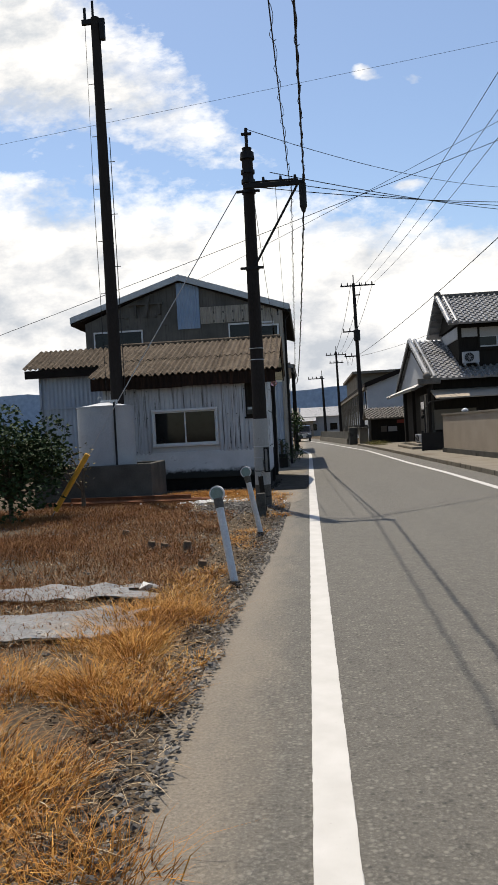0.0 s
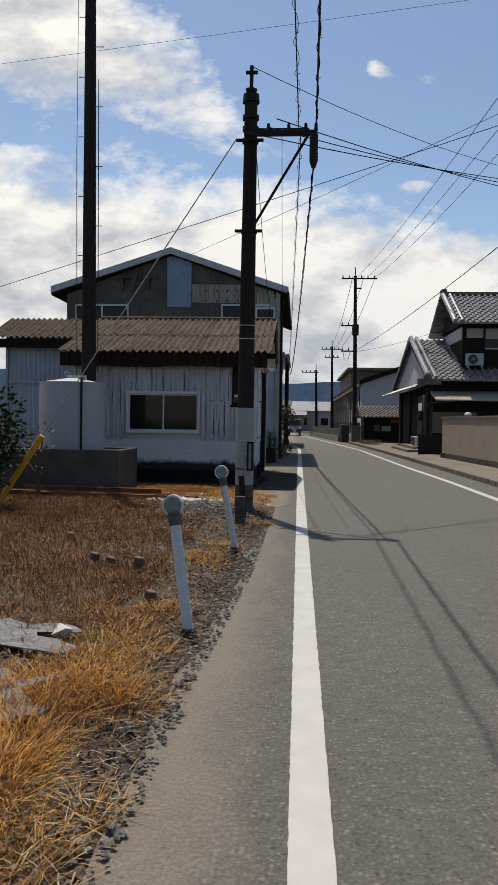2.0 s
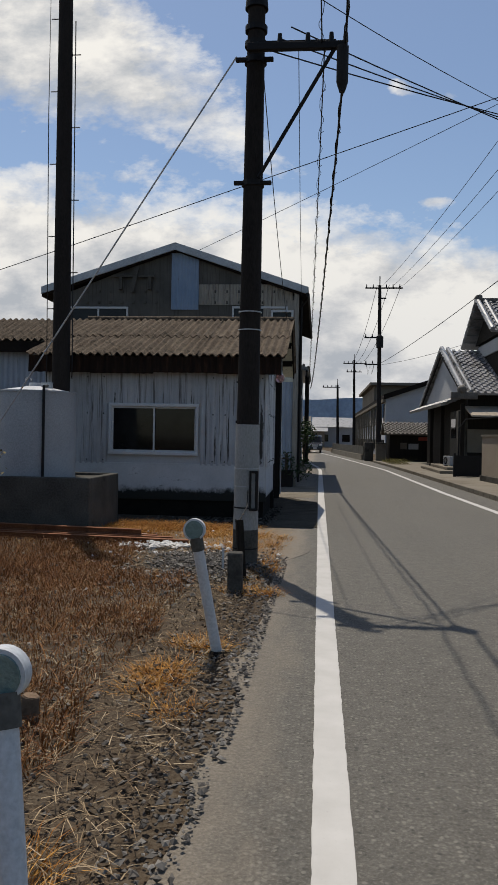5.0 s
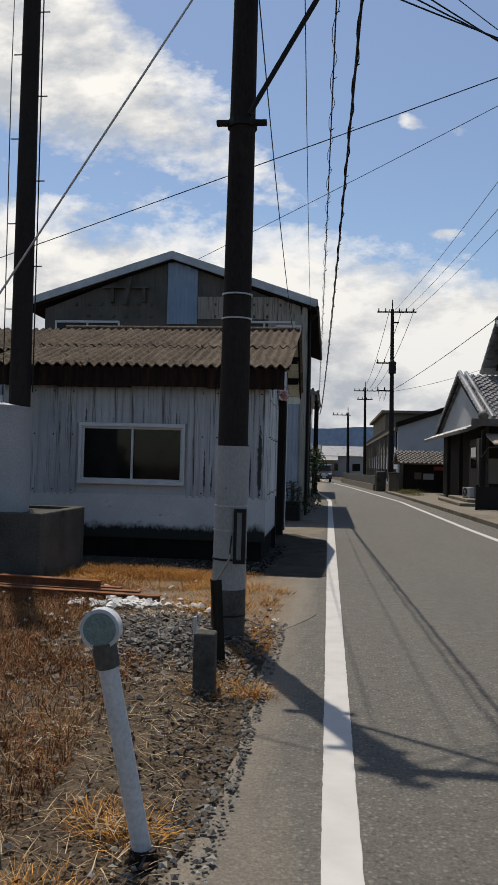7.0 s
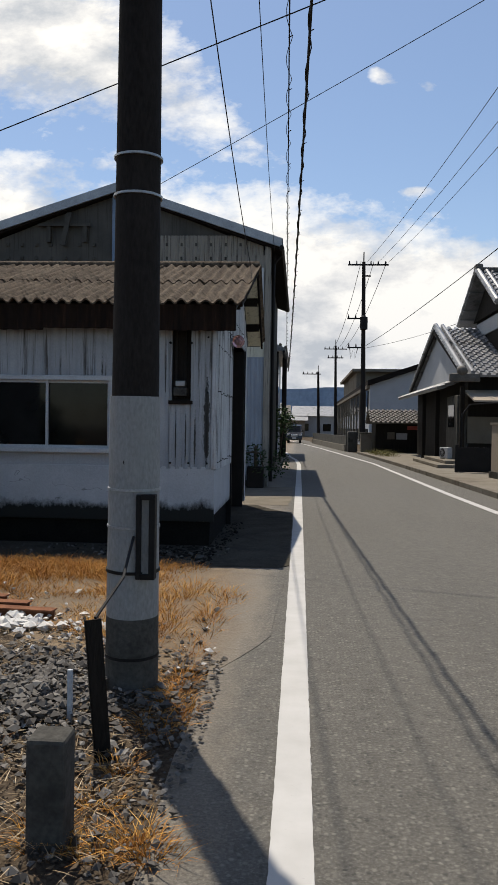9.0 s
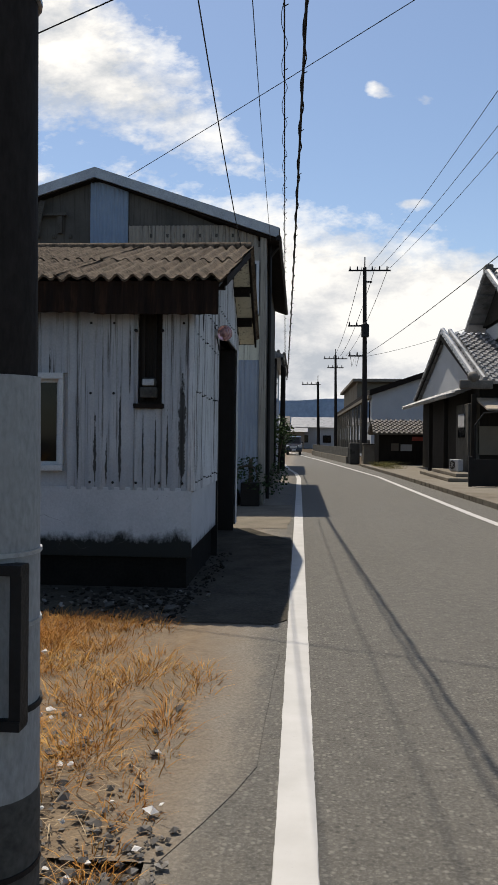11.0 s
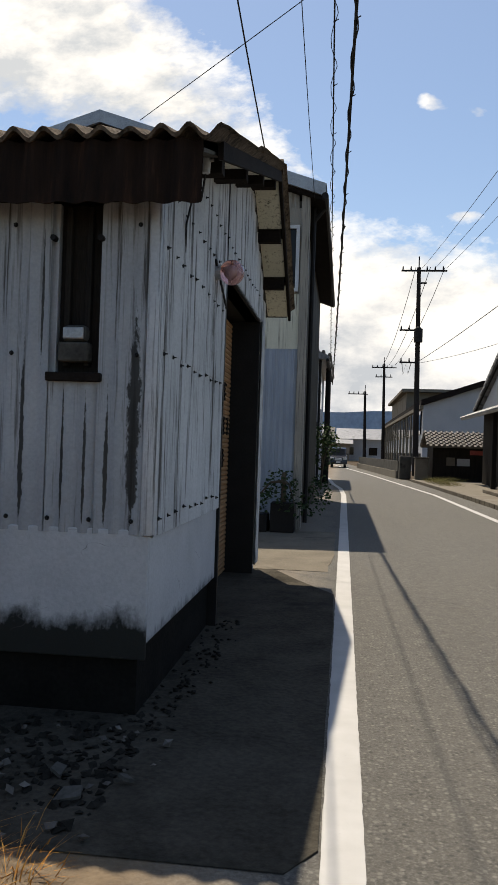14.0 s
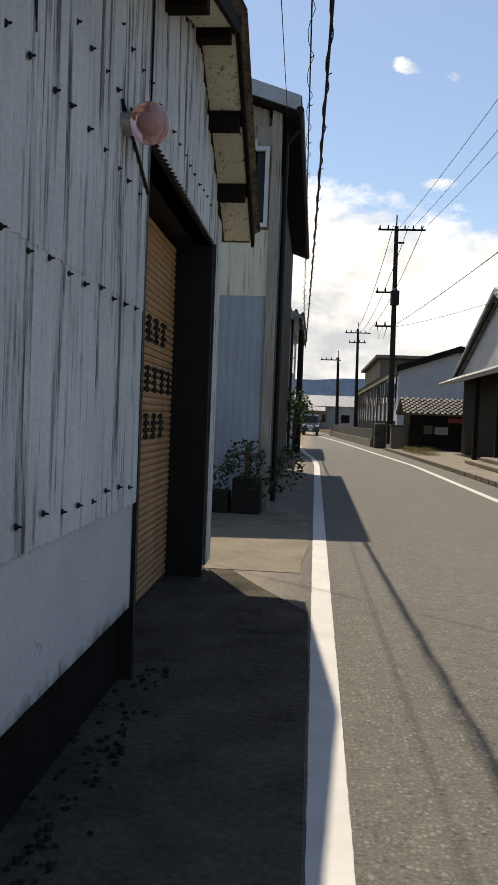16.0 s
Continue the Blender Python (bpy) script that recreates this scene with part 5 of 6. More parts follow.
child("awning", Solid().add([(6.2, 33.6, 2.5), (10.5, 33.6, 2.5), (10.5, 35.4, 2.95), (6.2, 35.4, 2.95), (6.2, 33.6, 2.44), (10.5, 33.6, 2.44), (10.5, 35.4, 2.88), (6.2, 35.4, 2.88)],
                            ((0, 1, 2, 3), (7, 6, 5, 4), (0, 4, 5, 1), (1, 5, 6, 2), (2, 6, 7, 3), (3, 7, 4, 0))), BEIGE, oh, "faded brown awning")
child("door_step", Solid().bbox(4.9, 33.2, 0.1, 6.3, 39.2, 0.22, 0.02).bbox(5.3, 34.0, 0.22, 6.3, 38.8, 0.34, 0.02), CONC, oh)


def air_unit(at, yaw, label, size=1.0):
    t = thing("air_conditioner", at, label, "air conditioner")
    t.rotation_euler, t.scale = (0, 0, yaw), (size, size, size)
    part("case", Solid().bbox(-0.4, -0.15, 0.05, 0.4, 0.15, 0.62, 0.02), WHITEWALL, t)
    f = part("fan_grille", Solid().tube((-0.1, -0.17, 0.34), (-0.1, -0.15, 0.34), 0.23, 0.23, 20), BLACK, t)
    for i in range(6):
        a = math.pi * i / 6
        part("blade", Solid().box(-0.22, -0.178, -0.006, 0.22, -0.172, 0.006, Matrix.Translation((-0.1, 0, 0.34)) @ Matrix.Rotation(a, 4, "Y")), STEEL, f)
    part("foot", Solid().box(-0.35, -0.12, 0, -0.25, 0.12, 0.05), STEEL, t)
    part("foot", Solid().box(0.25, -0.12, 0, 0.35, 0.12, 0.05), STEEL, t)


air_unit((8.35, 35.75, 4.15), 0, "white air conditioner on the upper wall brackets")
part("wall_bracket", Solid().box(8.0, 35.55, 4.09, 8.06, 36.1, 4.15).box(8.64, 35.55, 4.09, 8.7, 36.1, 4.15), STEEL, None)
tagged(bpy.data.objects["wall_bracket"], "steel brackets under the air conditioner", "bracket")
air_unit((5.62, 35.6, 0.34), -1.2, "white air conditioner on the doorstep", 0.7)

st = thing("store_shed", (5.3, 50, 0), "low dark store with an old tiled roof and notices", "shed")
child("wall", Solid().box(4.35, 49.9, 0, 7.2, 52.5, 1.9), DARKWOOD, st)
child("roof", tile_slope((4.05, 49.4, 1.75), (3.4, 0, 0), (0, 1.6, 0.75), 13, 5, TILE_D), TILE_D, st, "", True)
child("roof_back", tile_slope((4.05, 52.9, 1.75), (3.4, 0, 0), (0, -1.9, 0.75), 8, 3, TILE_D), TILE_D, st, "", True)
child("notice", Solid().box(5.5, 49.86, 0.85, 6.1, 49.9, 1.2), WHITEWALL, st, "white notice")
child("notice", Solid().box(5.0, 49.86, 0.85, 5.4, 49.9, 1.25), CONC, st, "faded notice")
child("red_board", Solid().box(6.1, 49.86, 1.4, 7.2, 49.9, 1.62), mottled("faded_red", (0.3, 0.06, 0.05), (0.42, 0.12, 0.1), 3, 30), st, "faded red board")
box = thing("cabinet_box", (4.0, 50.5, 0), "pale grey roadside cabinet", "cabinet")
child("body", Solid().bbox(3.55, 50.2, 0.0, 4.15, 50.8, 1.15, 0.02), CONC, box)
child("cap", Solid().bbox(3.5, 50.15, 1.15, 4.2, 50.85, 1.22, 0.02), CONC_D, box)
gp = thing("gate_pier", (3.2, 53, 0), "dark round-cornered gate pier", "pier")
child("pier", Solid().bbox(2.95, 52.6, 0, 3.55, 53.3, 1.25, 0.08), CONC_D, gp)
lw = thing("low_wall", (2.6, 66, 0), "low dark wall along the far road bend", "wall")
child("wall", quad_wall((2.95, 54), (1.3, 78), 0, 0.95, 0.15), CONC_D, lw)
child("base", quad_wall((2.85, 54), (1.2, 78), 0, 0.4, 0.1), CONC, lw)

wb = thing("white_works", (9, 85, 0), "white two-storey works with a long strip of dark windows", "building")
child("wall", Solid().prism([(5.4, 0), (10.5, 0), (10.5, 5.95), (9.3, 6.1), (5.4, 4.75)], "y", 66, 118), WHITEWALL, wb)
child("roof", Solid().prism([(5.2, 4.72), (9.3, 6.12), (10.7, 5.95), (10.7, 6.3), (9.3, 6.5), (5.2, 5.1)], "y", 65.6, 118.5), FASCIA, wb)
child("upper_block", Solid().box(6.2, 92, 4.6, 12, 116, 7.6).box(5.7, 91, 7.6, 12.5, 117, 7.9), CONC, wb)
for i in range(13):
    y = 67 + i * 3.9
    child("window", Solid().box(5.3, y, 2.75, 5.42, y + 3.5, 4.4), GLASS, wb)
    child("mullion", Solid().box(5.24, y + 3.5, 0.3, 5.42, y + 3.9, 4.5).box(5.26, y + 1.7, 2.75, 5.3, y + 1.8, 4.4), CONC, wb)
    child("lower_window", Solid().box(5.34, y, 0.5, 5.42, y + 3.4, 1.4), GLASS, wb)
child("cornice", Solid().box(5.15, 66, 4.5, 5.4, 118, 4.75), CONC, wb)

# distant houses past the bend
rng = random.Random(21)
for i in range(13):
    x, y = -13 + i * 1.9 + rng.uniform(-1, 1), 104 + rng.uniform(-10, 30)
    if x > 3.4:
        y += 20
    w_, h_ = rng.uniform(5, 8), rng.uniform(2.4, 3.6)
    fh = thing("distant_house", (x, y, 0), "distant low house with a grey tiled roof", "house", "houses past the bend")
    child("wall", Solid().box(x - w_ / 2, y, 0, x + w_ / 2, y + 6, h_), rng.choice((WHITEWALL, DARKWOOD, BEIGE)), fh)
    child("roof", Solid().prism([(y - 0.6, h_ - 0.1), (y + 3, h_ + 1.5), (y + 6.6, h_ - 0.1)], "x", x - w_ / 2 - 0.5, x + w_ / 2 + 0.5), rng.choice((TILE, TILE_D, TILE)), fh)
    for k in (-0.28, 0.22):
        child("window", Solid().box(x + k * w_ - 0.6, y - 0.04, 0.9, x + k * w_ + 0.6, y + 0.02, 2.0), GLASS, fh)
setting("wall_far_treeline", leaf_cloud([((-30 + i * 3.2, 150 + 6 * math.sin(i * 2.1), 1.0 + 0.8 * math.sin(i * 1.3)), 2.6) for i in range(34)], 40, 0.9, 31), HEDGE, "dark green trees behind the distant houses", "trees")


def far_pole(x, y, h, arms, label, tf=0.0):
    t = thing("utility_pole", (x, y, 0), label, "pole", "poles along the far road")
    child("shaft", Solid().tube((x + 0.15, y, -0.1), (x, y, h), 0.2, 0.12, 14), POLE, t, "", True)
    child("mast", Solid().tube((x, y, h), (x, y, h + 0.7), 0.04, 0.04, 8), BLACK, t)
    for z, a, b in arms:
        child("crossarm", Solid().bbox(x + a, y - 0.12, z - 0.05, x + b, y - 0.02, z + 0.05, 0.01), BLACK, t)
        k = a + 0.1
        while k < b:
            child("insulator", Solid().tube((x + k, y - 0.07, z + 0.05), (x + k, y - 0.07, z + 0.28), 0.055, 0.03, 8), BLACK, t)
            k += 0.5
    if tf:
        child("transformer", Solid().tube((x + 0.05, y - 0.35, tf - 0.5), (x + 0.05, y - 0.35, tf + 0.35), 0.27, 0.27, 14).tube((x + 0.05, y - 0.35, tf + 0.35), (x + 0.05, y - 0.35, tf + 0.5), 0.18, 0.1, 12), BLACK, t, "", True)
        child("jumper", Solid().line([(x - 0.9, y, 7.2), (x - 0.8, y, 6.4), (x - 0.6, y, 7.2), (x - 0.5, y, 6.4), (x - 0.3, y, 7.2)], 0.03, 5), CABLE, t)
    return t


far_pole(4.4, 61.4, 13.2, ((12.98, -1.1, 1.75), (12.2, -0.1, 0.5), (9.2, -1.1, 0.2), (7.15, -1.05, 0.2)), "concrete utility pole with crossarms and a transformer", 8.9)
far_pole(4.0, 95, 10.8, ((10.4, -1.3, 1.3), (9.4, -0.9, 0.9)), "distant utility pole with crossarms")
far_pole(2.1, 96, 7.9, ((7.6, -1.8, 0.3),), "distant slim utility pole")
for dx in (-0.2, 0.7, 1.6):
    cable((4.4 + dx, 61.3, 13.2), (4.0 + dx * 0.7, 95, 10.7), 0.8, 0.02, "high power line between the far poles")

# dark minivan, set back at the far bend to look small from the camera
van = thing("minivan", (1.0, 58, 0), "dark blue-black minivan on the road", "car")
VM = mottled("car_paint_dark", (0.010, 0.012, 0.017), (0.018, 0.02, 0.027), 2, 40, 0.18, bump=0.0)


def vpoly(pts, x0, x1):
    return Solid().prism([(58 + a, b) for a, b in pts], "x", x0, x1)


child("body", vpoly([(0.0, 0.35), (0.05, 0.82), (0.75, 1.0), (4.1, 1.02), (4.2, 0.35)], 0.28, 1.72), VM, van)
child("cabin", vpoly([(0.72, 1.0), (1.25, 1.62), (1.6, 1.68), (4.0, 1.66), (4.12, 1.0)], 0.36, 1.64), VM, van)
child("windscreen", Solid().add([(0.45, 58.76, 1.06), (1.55, 58.76, 1.06), (1.48, 59.19, 1.56), (0.52, 59.19, 1.56)], [(0, 1, 2, 3)]), GLASS, van)
child("grille", Solid().bbox(0.7, 57.95, 0.6, 1.3, 58.02, 0.8, 0.02), STEEL, van)
child("bumper", Solid().bbox(0.3, 57.93, 0.3, 1.7, 58.06, 0.5, 0.03), VM, van)
child("licence_plate", Solid().box(0.83, 57.91, 0.4, 1.17, 57.93, 0.56), WHITEWALL, van)
for x in (0.46, 1.54):
    child("headlight", Solid().bbox(x - 0.15, 57.97, 0.68, x + 0.15, 58.1, 0.84, 0.03), ALU, van)
    child("mirror", Solid().bbox(x - 0.28 if x < 1 else x + 0.12, 58.8, 1.05, x - 0.12 if x < 1 else x + 0.28, 58.95, 1.2, 0.02), VM, van)
    for y in (58.75, 61.4):
        wh = child("wheel", Solid().tube((x - 0.1, y, 0.31), (x + 0.1, y, 0.31), 0.31, 0.31, 20), CABLE, van, "", True)
        child("rim", Solid().tube((x - 0.105, y, 0.31), (x + 0.105, y, 0.31), 0.19, 0.19, 14), STEEL, wh)

van.location.x, van.location.y = -0.4, 76

# ---- the lot: posts, stubs, beams, sheets, rubble ----


def delineator(base, tip, label):
    t = thing("delineator_post", base, label, "marker post", "marker posts beside the road")
    a, b = Vector(base), Vector(tip)
    d = (b - a).normalized()
    child("post", Solid().tube(a - d * 0.05, b - d * 0.07, 0.036, 0.036, 16), WHITEPOST, t, "", True)
    child("collar", Solid().tube(b - d * 0.14, b - d * 0.05, 0.044, 0.044, 16), CONC_D, t, "", True)
    hd = child("reflector_head", Solid().tube(b + Vector((0, 0.028, 0)), b + Vector((0, -0.022, 0)), 0.072, 0.072, 24), WHITEPOST, t, "", True)
    child("reflector", Solid().tube(b + Vector((0, -0.02, 0)), b + Vector((0, -0.028, 0)), 0.06, 0.058, 24), REFLECT, hd, "greenish reflector disc")
    child("foot", Solid().tube(a - Vector((0, 0, 0.05)), a + Vector((0, 0, 0.035)), 0.06, 0.05, 12), BLACK, t)


delineator((-0.685, 2.83, 0.0), (-0.83, 3.03, 0.82), "leaning white marker post with a round reflector")
delineator((-0.65, 6.18, 0.0), (-0.80, 6.06, 0.85), "leaning white marker post with a round reflector")
stub = thing("concrete_stub", (-0.74, 8.25, 0), "weathered square concrete stub post", "stub post")
child("post", Solid().bbox(-0.825, 8.18, -0.1, -0.69, 8.32, 0.385, 0.015), CONC_D, stub)
stk = thing("metal_stake", (-0.78, 8.95, 0), "bent dark angle-iron stake beside the pole", "stake")
child("flange", Solid().box(-0.035, -0.004, -0.1, 0.035, 0.004, 0.62, pose(-0.75, 8.95, 0, 4, -5, 20)), DARKWOOD, stk)
child("flange", Solid().box(-0.035, -0.004, -0.1, -0.027, 0.06, 0.62, pose(-0.75, 8.95, 0, 4, -5, 20)), DARKWOOD, stk)
child("tie", Solid().line([(-0.8, 8.98, 0.6), (-0.75, 9.3, 0.72), (-0.78, 9.66, 0.86)], 0.008, 5), CABLE, stk)
wst = thing("white_stick", (-1.0, 9.3, 0), "short white plastic stick stuck in gravel", "stick")
child("stick", Solid().bbox(-1.012, 9.28, -0.02, -0.988, 9.30, 0.27, 0.003), WHITEPOST, wst)
for i, (x0, y0, x1, y1, z) in enumerate(((-5.4, 11.75, -1.95, 11.42, 0.05), (-5.6, 11.95, -2.2, 11.62, 0.05), (-4.9, 11.62, -1.7, 11.25, 0.04), (-5.0, 11.85, -2.4, 11.5, 0.13))):
    bt = thing("steel_beam", ((x0 + x1) / 2, (y0 + y1) / 2, 0), "rusty steel beam lying on the ground", "beam", "beams on the ground")
    ang = math.atan2(y1 - y0, x1 - x0)
    ln = math.hypot(x1 - x0, y1 - y0)
    m_ = Matrix.Translation((x0, y0, z)) @ Matrix.Rotation(ang, 4, "Z")
    child("flange", Solid().box(0, -0.05, -0.04, ln, 0.05, -0.03, m_), RUST, bt)
    child("flange", Solid().box(0, -0.05, 0.03, ln, 0.05, 0.04, m_), RUST, bt)
    child("web", Solid().box(0, -0.006, -0.03, ln, 0.006, 0.03, m_), RUST, bt)


def lumps(spots, seed, mat, name, label, category, flat=0.6):
    rng3 = random.Random(seed)
    s = Solid()
    for x, y, z, r in spots:
        k = [rng3.uniform(0.6, 1.25) for _ in range(6)]
        q = Euler((rng3.uniform(-0.5, 0.5), rng3.uniform(-0.5, 0.5), rng3.uniform(0, 6.28))).to_matrix()
        c = Vector((x, y, z))
        vs = [c + q @ Vector(v) for v in ((r * k[0], 0, 0), (-r * k[1], 0, 0), (0, r * k[2], 0), (0, -r * k[3], 0), (0, 0, r * k[4] * flat), (0, 0, -r * k[5] * flat))]
        s.add(vs, ((0, 2, 4), (2, 1, 4), (1, 3, 4), (3, 0, 4), (2, 0, 5), (1, 2, 5), (3, 1, 5), (0, 3, 5)))
    return tagged(part(name, s, mat), label, category, "", "stuff")


rng = random.Random(77)
spots = []
for _ in range(3600):
    y = rng.uniform(-4.5, 10.4)
    edge = np.interp(y, [-5, -2, 2, 5, 9, 12], [-0.72, -0.68, -0.6, -0.48, -0.44, -0.42])
    x = edge - abs(rng.gauss(0.0, 0.2)) + 0.09
    r = rng.choice((0.008, 0.01, 0.012, 0.016, 0.022))
    spots.append((x, y, 0.012 + r * 0.3, r))
for _ in range(3200):
    a, d = rng.uniform(0, 6.28), abs(rng.gauss(0, 0.62))
    x, y = -1.25 + d * math.cos(a) * 0.85, 9.6 + d * math.sin(a) * 1.35
    if x < -0.5:
        spots.append((x, y, 0.02 + 0.09 * math.exp(-d * d * 2) * rng.random(), rng.choice((0.008, 0.011, 0.014, 0.018, 0.026, 0.036))))
for _ in range(2500):
    spots.append((rng.uniform(-4, -0.7), rng.uniform(-4, 10.2), 0.015, rng.choice((0.008, 0.012, 0.018, 0.026))))
lumps(spots, 5, STONE, "gravel", "grey crushed gravel and stone chips at the lot's edge", "gravel")
lumps([(-2.0 + rng.gauss(0, 0.3), 11.0 + rng.gauss(0, 0.14), 0.04, rng.uniform(0.02, 0.07)) for _ in range(120)] + [(-1.6 + rng.gauss(0, 0.7), 10.6 + rng.gauss(0, 0.6), 0.03, rng.uniform(0.012, 0.03)) for _ in range(120)]
      + [(-3.9 + rng.gauss(0, 0.9), 11.9 + rng.gauss(0, 0.2), 0.05, rng.uniform(0.02, 0.07)) for _ in range(70)] + [(-1.46, 2.6, 0.05, 0.09)], 6, LITTER, "rubble", "white plaster rubble scattered beside the beams", "rubble")
for x, y, h in ((-1.95, 5.2, 0.1), (-1.76, 5.05, 0.09), (-1.45, 4.85, 0.13), (-1.1, 3.6, 0.1), (-2.6, 6.6, 0.08)):
    ts = thing("tree_stump", (x, y, 0), "small sawn tree stump in dry weeds", "stump", "stumps in the lot")
    child("wood", Solid().tube((x, y, -0.03), (x + 0.02, y, h), 0.055, 0.045, 12), BARK, ts, "", True)
    child("cut_face", Solid().tube((x + 0.02, y, h), (x + 0.021, y, h + 0.005), 0.04, 0.038, 12), CUT, ts, "pale cut face")


def ragged_sheet(cx, cy, wx, wy, seed):
    s = Solid()
    n, m2 = 26, 12
    vs = []
    for sdz in (0.0, -0.012):
        for j in range(m2 + 1):
            for i in range(n + 1):
                u, v = i / n - 0.5, j / m2 - 0.5
                e = 1 + 0.35 * noise.noise((u * 5, v * 5, seed))
                vs.append((cx + u * wx * e, cy + v * wy * e, 0.045 + 0.035 * noise.noise((u * 9, v * 6, seed + 3)) + sdz))
    k = (n + 1) * (m2 + 1)
    fs = []
    for j in range(m2):
        for i in range(n):
            a = j * (n + 1) + i
            fs += [(a, a + 1, a + n + 2, a + n + 1), (k + a, k + a + n + 1, k + a + n + 2, k + a + 1)]
    return s.add(vs, fs)


for cx, cy, wx, wy, sd_ in ((-2.5, 2.55, 2.1, 0.6, 2), (-2.35, 1.35, 2.1, 0.75, 7)):
    tagged(part("ground_sheet", ragged_sheet(cx, cy, wx, wy, sd_), MULCH, None, "", True), "crumpled grey plastic sheet lying on the ground", "plastic sheet")
# dark soil strip whose colour holds the shade the shed casts on the ground
setting("ground_damp_soil", strip([(13.58, -0.12, -6.2), (13.75, -0.016, -6.2), (14.8, -0.012, -6.2), (17, -0.012, -1.3), (18.6, -0.02, -1.3), (19.3, -0.4, -1.3), (19.95, -0.7, -1.3)], 0.009, 0.03, 0.008, 13), mottled("shade_soil", (0.030, 0.026, 0.019), (0.082, 0.072, 0.056), 2.6, 34, 0.95, bump=0.7, c3=(0.024, 0.022, 0.017), dist=0.02), "dark soil strip with the shed's shade put into its colour", "ground")
setting("ground_dust", strip([(10.2, -0.40, -0.9), (11.0, -0.10, -2.2), (12.6, -0.05, -3.4), (13.7, -0.05, -3.4)], 0.004, 0.03, 0.03, 17), asphalt_mat("sandy_dust", 4.0, -0.08), "tan dusty soil before the shed", "ground")
lumps([(rng.uniform(-3.5, -0.7), rng.uniform(13.6, 14.7), 0.03, rng.uniform(0.01, 0.03)) for _ in range(120)], 9, STONE, "shed_side_stones", "loose grey stones in the shed's shade", "stones")

# ---- dry growth ----


def blades(rows, seed, mat, name, label, category):
    """Bent single blades: rows of x, y, z, length, lean x, lean y, width."""
    rng5 = random.Random(seed)
    vs, fs = [], []
    for x, y, z, ln, lx, ly, wd in rows:
        a = rng5.uniform(0, 3.14)
        dx, dy = math.cos(a) * wd, math.sin(a) * wd
        o = len(vs)
        vs += [(x - dx, y - dy, z), (x + dx, y + dy, z), (x + lx * 0.4 + dx * 0.7, y + ly * 0.4 + dy * 0.7, z + ln * 0.62), (x + lx * 0.4 - dx * 0.7, y + ly * 0.4 - dy * 0.7, z + ln * 0.62), (x + lx, y + ly, z + ln * rng5.uniform(0.7, 1.0))]
        fs += [(o, o + 1, o + 2, o + 3), (o + 3, o + 2, o + 4)]
    s = Solid()
    s.v, s.f = vs, fs
    return tagged(part(name, s, mat), label, category, "", "stuff")


def tuft(out, x, y, r, n, h):
    for _ in range(n):
        a, d = rng.uniform(0, 6.28), r * rng.random() ** 0.7
        ln = 0.52 * h * rng.uniform(0.35, 1.2)
        k = rng.uniform(0.4, 2.0) * ln
        out.append((x + d * math.cos(a), y + d * math.sin(a), -0.01, ln, k * math.cos(a) + rng.gauss(0, 0.05), k * math.sin(a) + rng.gauss(0, 0.05), rng.uniform(0.0014, 0.0034)))


rng = random.Random(101)
weeds = []
while len(weeds) < 95000:
    x, y = -0.75 - 7.5 * rng.random() ** 1.3, rng.uniform(2.2, 11.3)
    dens = 0.55 + 1.3 * noise.noise((x * 0.6, y * 0.6, 3)) - (0.8 if x > -1.2 - 0.25 * noise.noise((y, 0, 0)) else 0)
    if y > 9 and x > -2.2:
        dens -= 0.9
    if rng.random() > dens:
        continue
    h = rng.uniform(0.02, 0.13)
    weeds.append((x, y, -0.01, h, rng.gauss(0, 0.07), rng.gauss(0, 0.07), rng.uniform(0.002, 0.005)))
for _ in range(26000):
    x, y = rng.uniform(-3.6, -0.85), rng.uniform(-4.5, 3.4)
    if noise.noise((x, y, 8)) > -0.15:
        weeds.append((x, y, -0.01, rng.uniform(0.02, 0.12), rng.gauss(0, 0.07), rng.gauss(0, 0.07), rng.uniform(0.002, 0.004)))
blades(weeds, 1, WEED, "dry_weeds", "dry reddish-brown weeds covering the lot", "weeds")
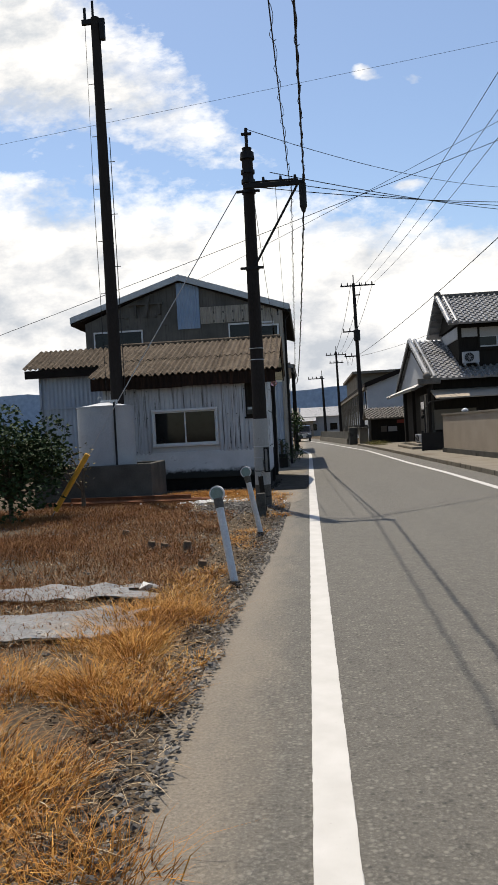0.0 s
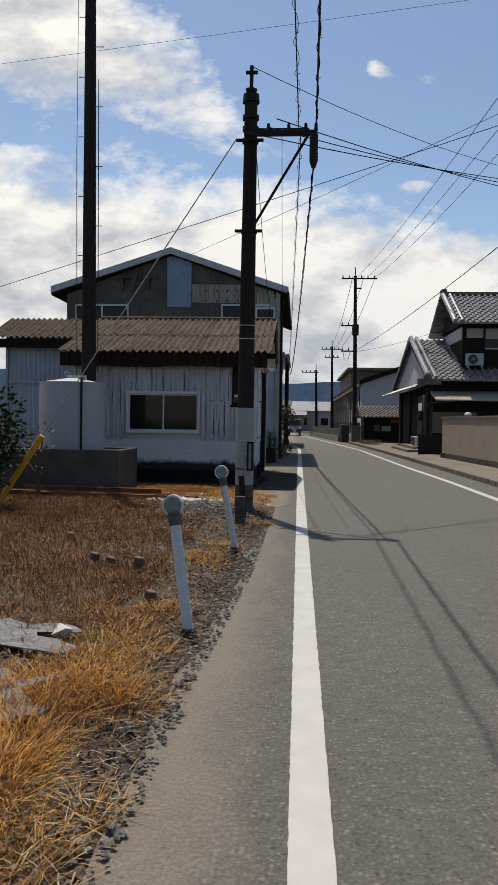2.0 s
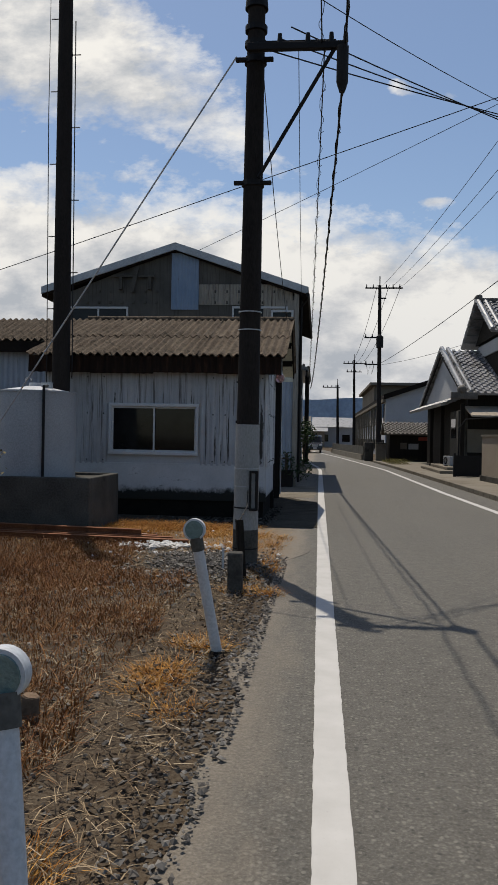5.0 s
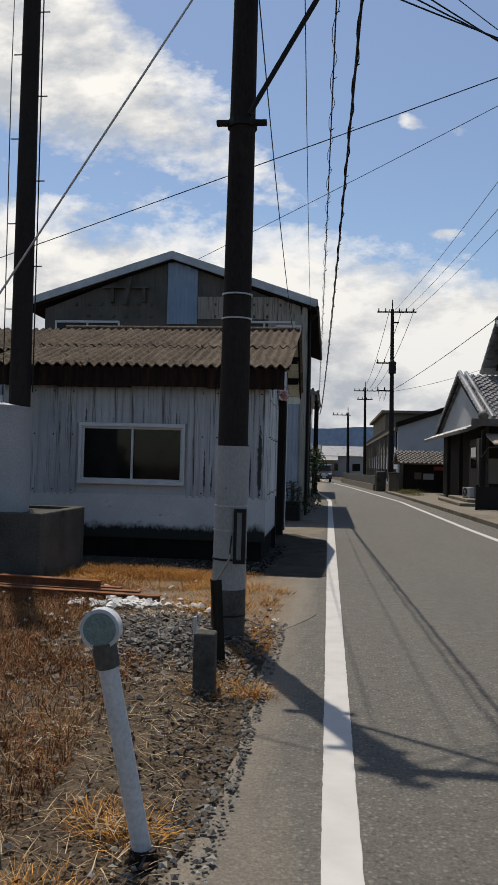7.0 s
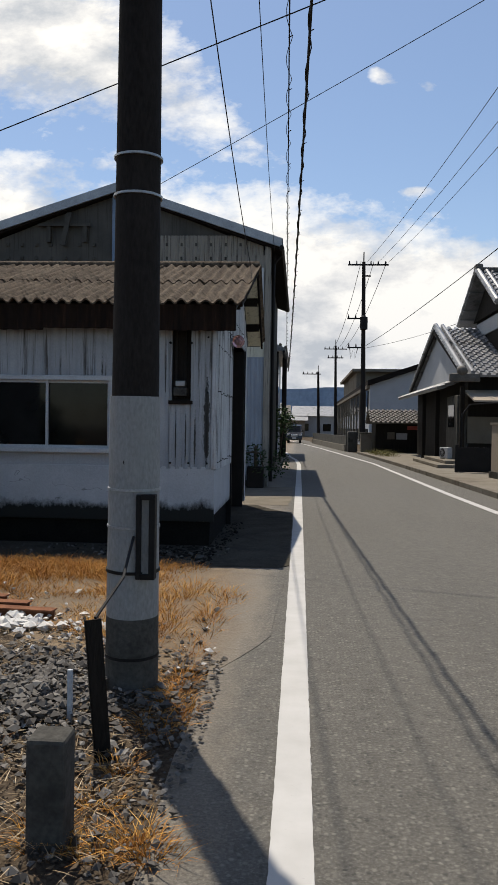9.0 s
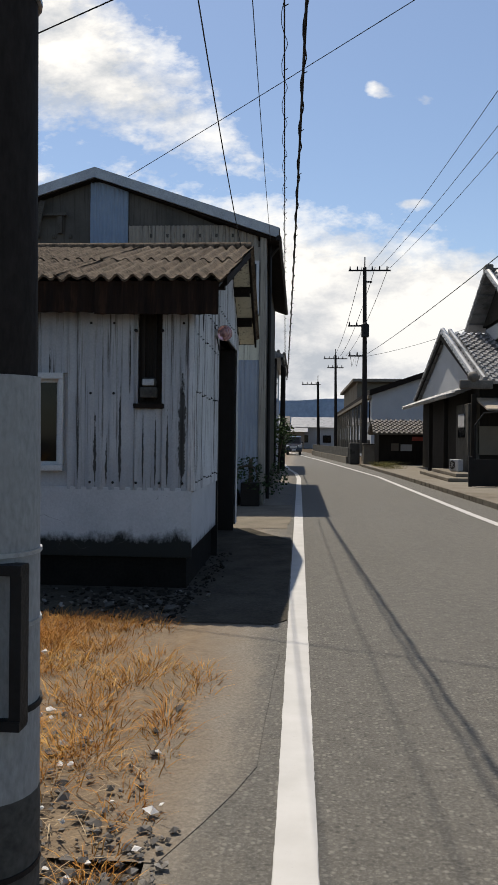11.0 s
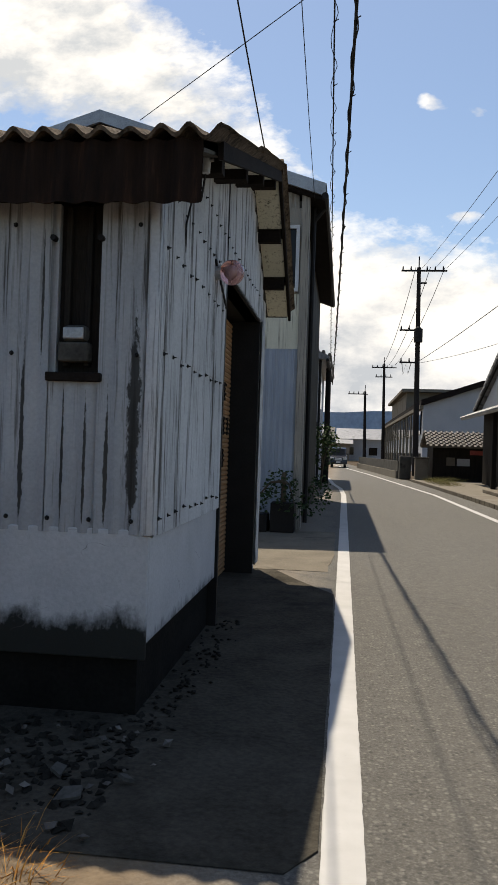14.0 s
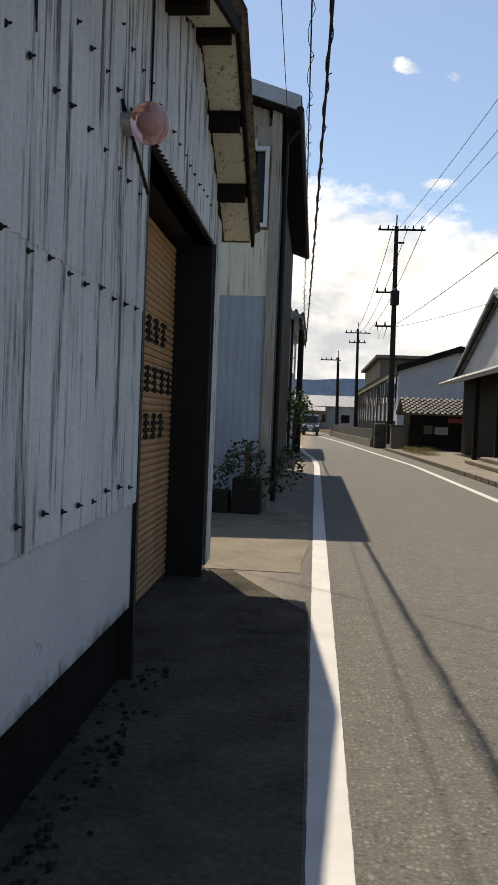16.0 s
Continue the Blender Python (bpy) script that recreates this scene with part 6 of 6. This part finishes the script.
# cut straw lying flat
flat = []
for _ in range(14000):
    x, y = rng.uniform(-3.0, -0.58), rng.uniform(-3.5, 11)
    a, ln = rng.uniform(0, 6.28), rng.uniform(0.04, 0.2)
    flat.append((x, y, 0.035, 0.012, ln * math.cos(a), ln * math.sin(a), rng.uniform(0.0015, 0.0035)))
blades(flat, 2, blade_mat("pale_straw", (0.0, (0.13, 0.08, 0.04)), (0.6, (0.3, 0.22, 0.13)), (1.0, (0.5, 0.42, 0.3))), "straw_litter", "pale cut straw lying on the soil", "straw")
gold = []
for x, y, r, h in ((-1.12, -1.15, 0.2, 0.3), (-1.0, -0.3, 0.2, 0.28), (-1.25, -0.1, 0.22, 0.3), (-1.05, 0.45, 0.2, 0.32), (-1.2, 0.95, 0.2, 0.34), (-1.0, 1.3, 0.18, 0.3), (-1.3, 1.5, 0.22, 0.34), (-1.15, 1.95, 0.2, 0.3),
                   (-0.95, 1.75, 0.16, 0.24), (-1.0, 2.4, 0.18, 0.26), (-0.95, -1.9, 0.2, 0.26), (-1.3, -1.6, 0.25, 0.3), (-1.6, -0.8, 0.25, 0.28), (-1.75, 0.1, 0.25, 0.28), (-1.45, 0.7, 0.2, 0.3), (-0.8, 0.3, 0.1, 0.18),
                   (-2.0, -0.5, 0.3, 0.26), (-2.2, 0.4, 0.25, 0.22), (-1.05, 3.3, 0.16, 0.2), (-0.95, 5.3, 0.16, 0.14), (-1.05, 5.8, 0.18, 0.15), (-0.85, 6.3, 0.14, 0.16), (-0.62, 8.15, 0.1, 0.18), (-0.68, 8.6, 0.08, 0.14)):
    for _ in range(3):
        tuft(gold, x + rng.gauss(0, 0.1), y + rng.gauss(0, 0.15), r * 1.05, int(240 * r / 0.2), h * 0.88)
for _ in range(150):
    x = rng.uniform(-3.4, -1.25)
    y = rng.uniform(12.0, 13.5)
    tuft(gold, x, y, 0.16, 55, 0.2 + 0.14 * noise.noise((x * 1.5, y * 1.5, 6)))
for _ in range(36):
    tuft(gold, -0.56 + rng.gauss(0, 0.05), rng.uniform(9.2, 12.4), 0.09, 40, 0.15)
for _ in range(60):
    tuft(gold, rng.uniform(-2.4, -0.85), rng.uniform(10.9, 12.2), 0.1, 26, 0.12)
for _ in range(90):
    tuft(gold, rng.uniform(-3.4, -0.9), rng.uniform(12.6, 13.6), 0.16, 34, 0.16)
for _ in range(26):
    tuft(gold, rng.uniform(-1.5, -0.75), rng.uniform(10.4, 12.6), 0.16, 80, 0.2)
blades(gold, 3, STRAW, "dry_grass", "golden dry grass in uneven tufts", "grass")

# dead leaves along the lot's edge, weeds on the far verge, and spoil in the shed's shade
litter = Solid()
for _ in range(5200):
    y = rng.uniform(-3.8, 9.5)
    x = np.interp(y, [-5, 2, 5, 9], [-0.78, -0.7, -0.58, -0.52]) - abs(rng.gauss(0, 0.42))
    q = Euler((rng.gauss(0, 0.5), rng.gauss(0, 0.5), rng.uniform(0, 6.28))).to_matrix()
    p, k = Vector((x, y, 0.018 + 0.02 * rng.random())), rng.uniform(0.018, 0.05)
    litter.add([p + q @ Vector(c) for c in ((-k * 0.5, 0, 0.004), (0, -k * 0.22, 0), (k * 0.5, 0, 0.006), (0, k * 0.22, 0.004))], [(0, 1, 2), (0, 2, 3)])
tagged(part("dead_leaves", litter, blade_mat("dead_leaf", (0.0, (0.018, 0.012, 0.008)), (0.55, (0.07, 0.046, 0.026)), (0.85, (0.15, 0.105, 0.062)), (1.0, (0.3, 0.25, 0.18)))), "dark brown dead leaves along the lot's edge", "leaves", "", "stuff")
verge = []
for _ in range(60):
    tuft(verge, 4.1 + abs(rng.gauss(0, 0.35)), rng.uniform(43.5, 49.3), 0.3, 40, 0.75)
blades(verge, 8, blade_mat("verge_weed", (0.0, (0.04, 0.05, 0.012)), (0.5, (0.13, 0.12, 0.03)), (1.0, (0.3, 0.24, 0.07))), "verge_weeds", "yellow-green weeds on the far verge", "weeds")
lumps([(-0.85 - abs(rng.gauss(0, 0.6)), 14.35 + rng.gauss(0, 0.3), 0.012, rng.uniform(0.01, 0.04)) for _ in range(320)] + [(-0.84 + rng.gauss(0, 0.06), rng.uniform(14.6, 17.2), 0.015, rng.uniform(0.008, 0.024)) for _ in range(130)], 15, SHADE_CLOD, "soil_clods", "dark soil clods at the shed's foot, shade put into their colour", "soil", 0.5)
for x, y, a, k in ((-0.98, 13.95, 0.4, 0.06), (-1.1, 14.15, 1.7, 0.045), (-0.8, 14.12, 2.6, 0.035), (-1.5, 14.0, 0.9, 0.05)):
    tl = tagged(part("broken_tile", Solid().prism([(-k, -k * 0.5), (k * 0.7, -k * 0.7), (k, k * 0.3), (-k * 0.2, k * 0.6)], "z", 0, 0.014), CONC_D), "grey broken roof tile lying on dark soil", "tile", "broken tiles by the shed")
    tl.location, tl.rotation_euler = (x, y, 0.03), (0.25, -0.15, a)
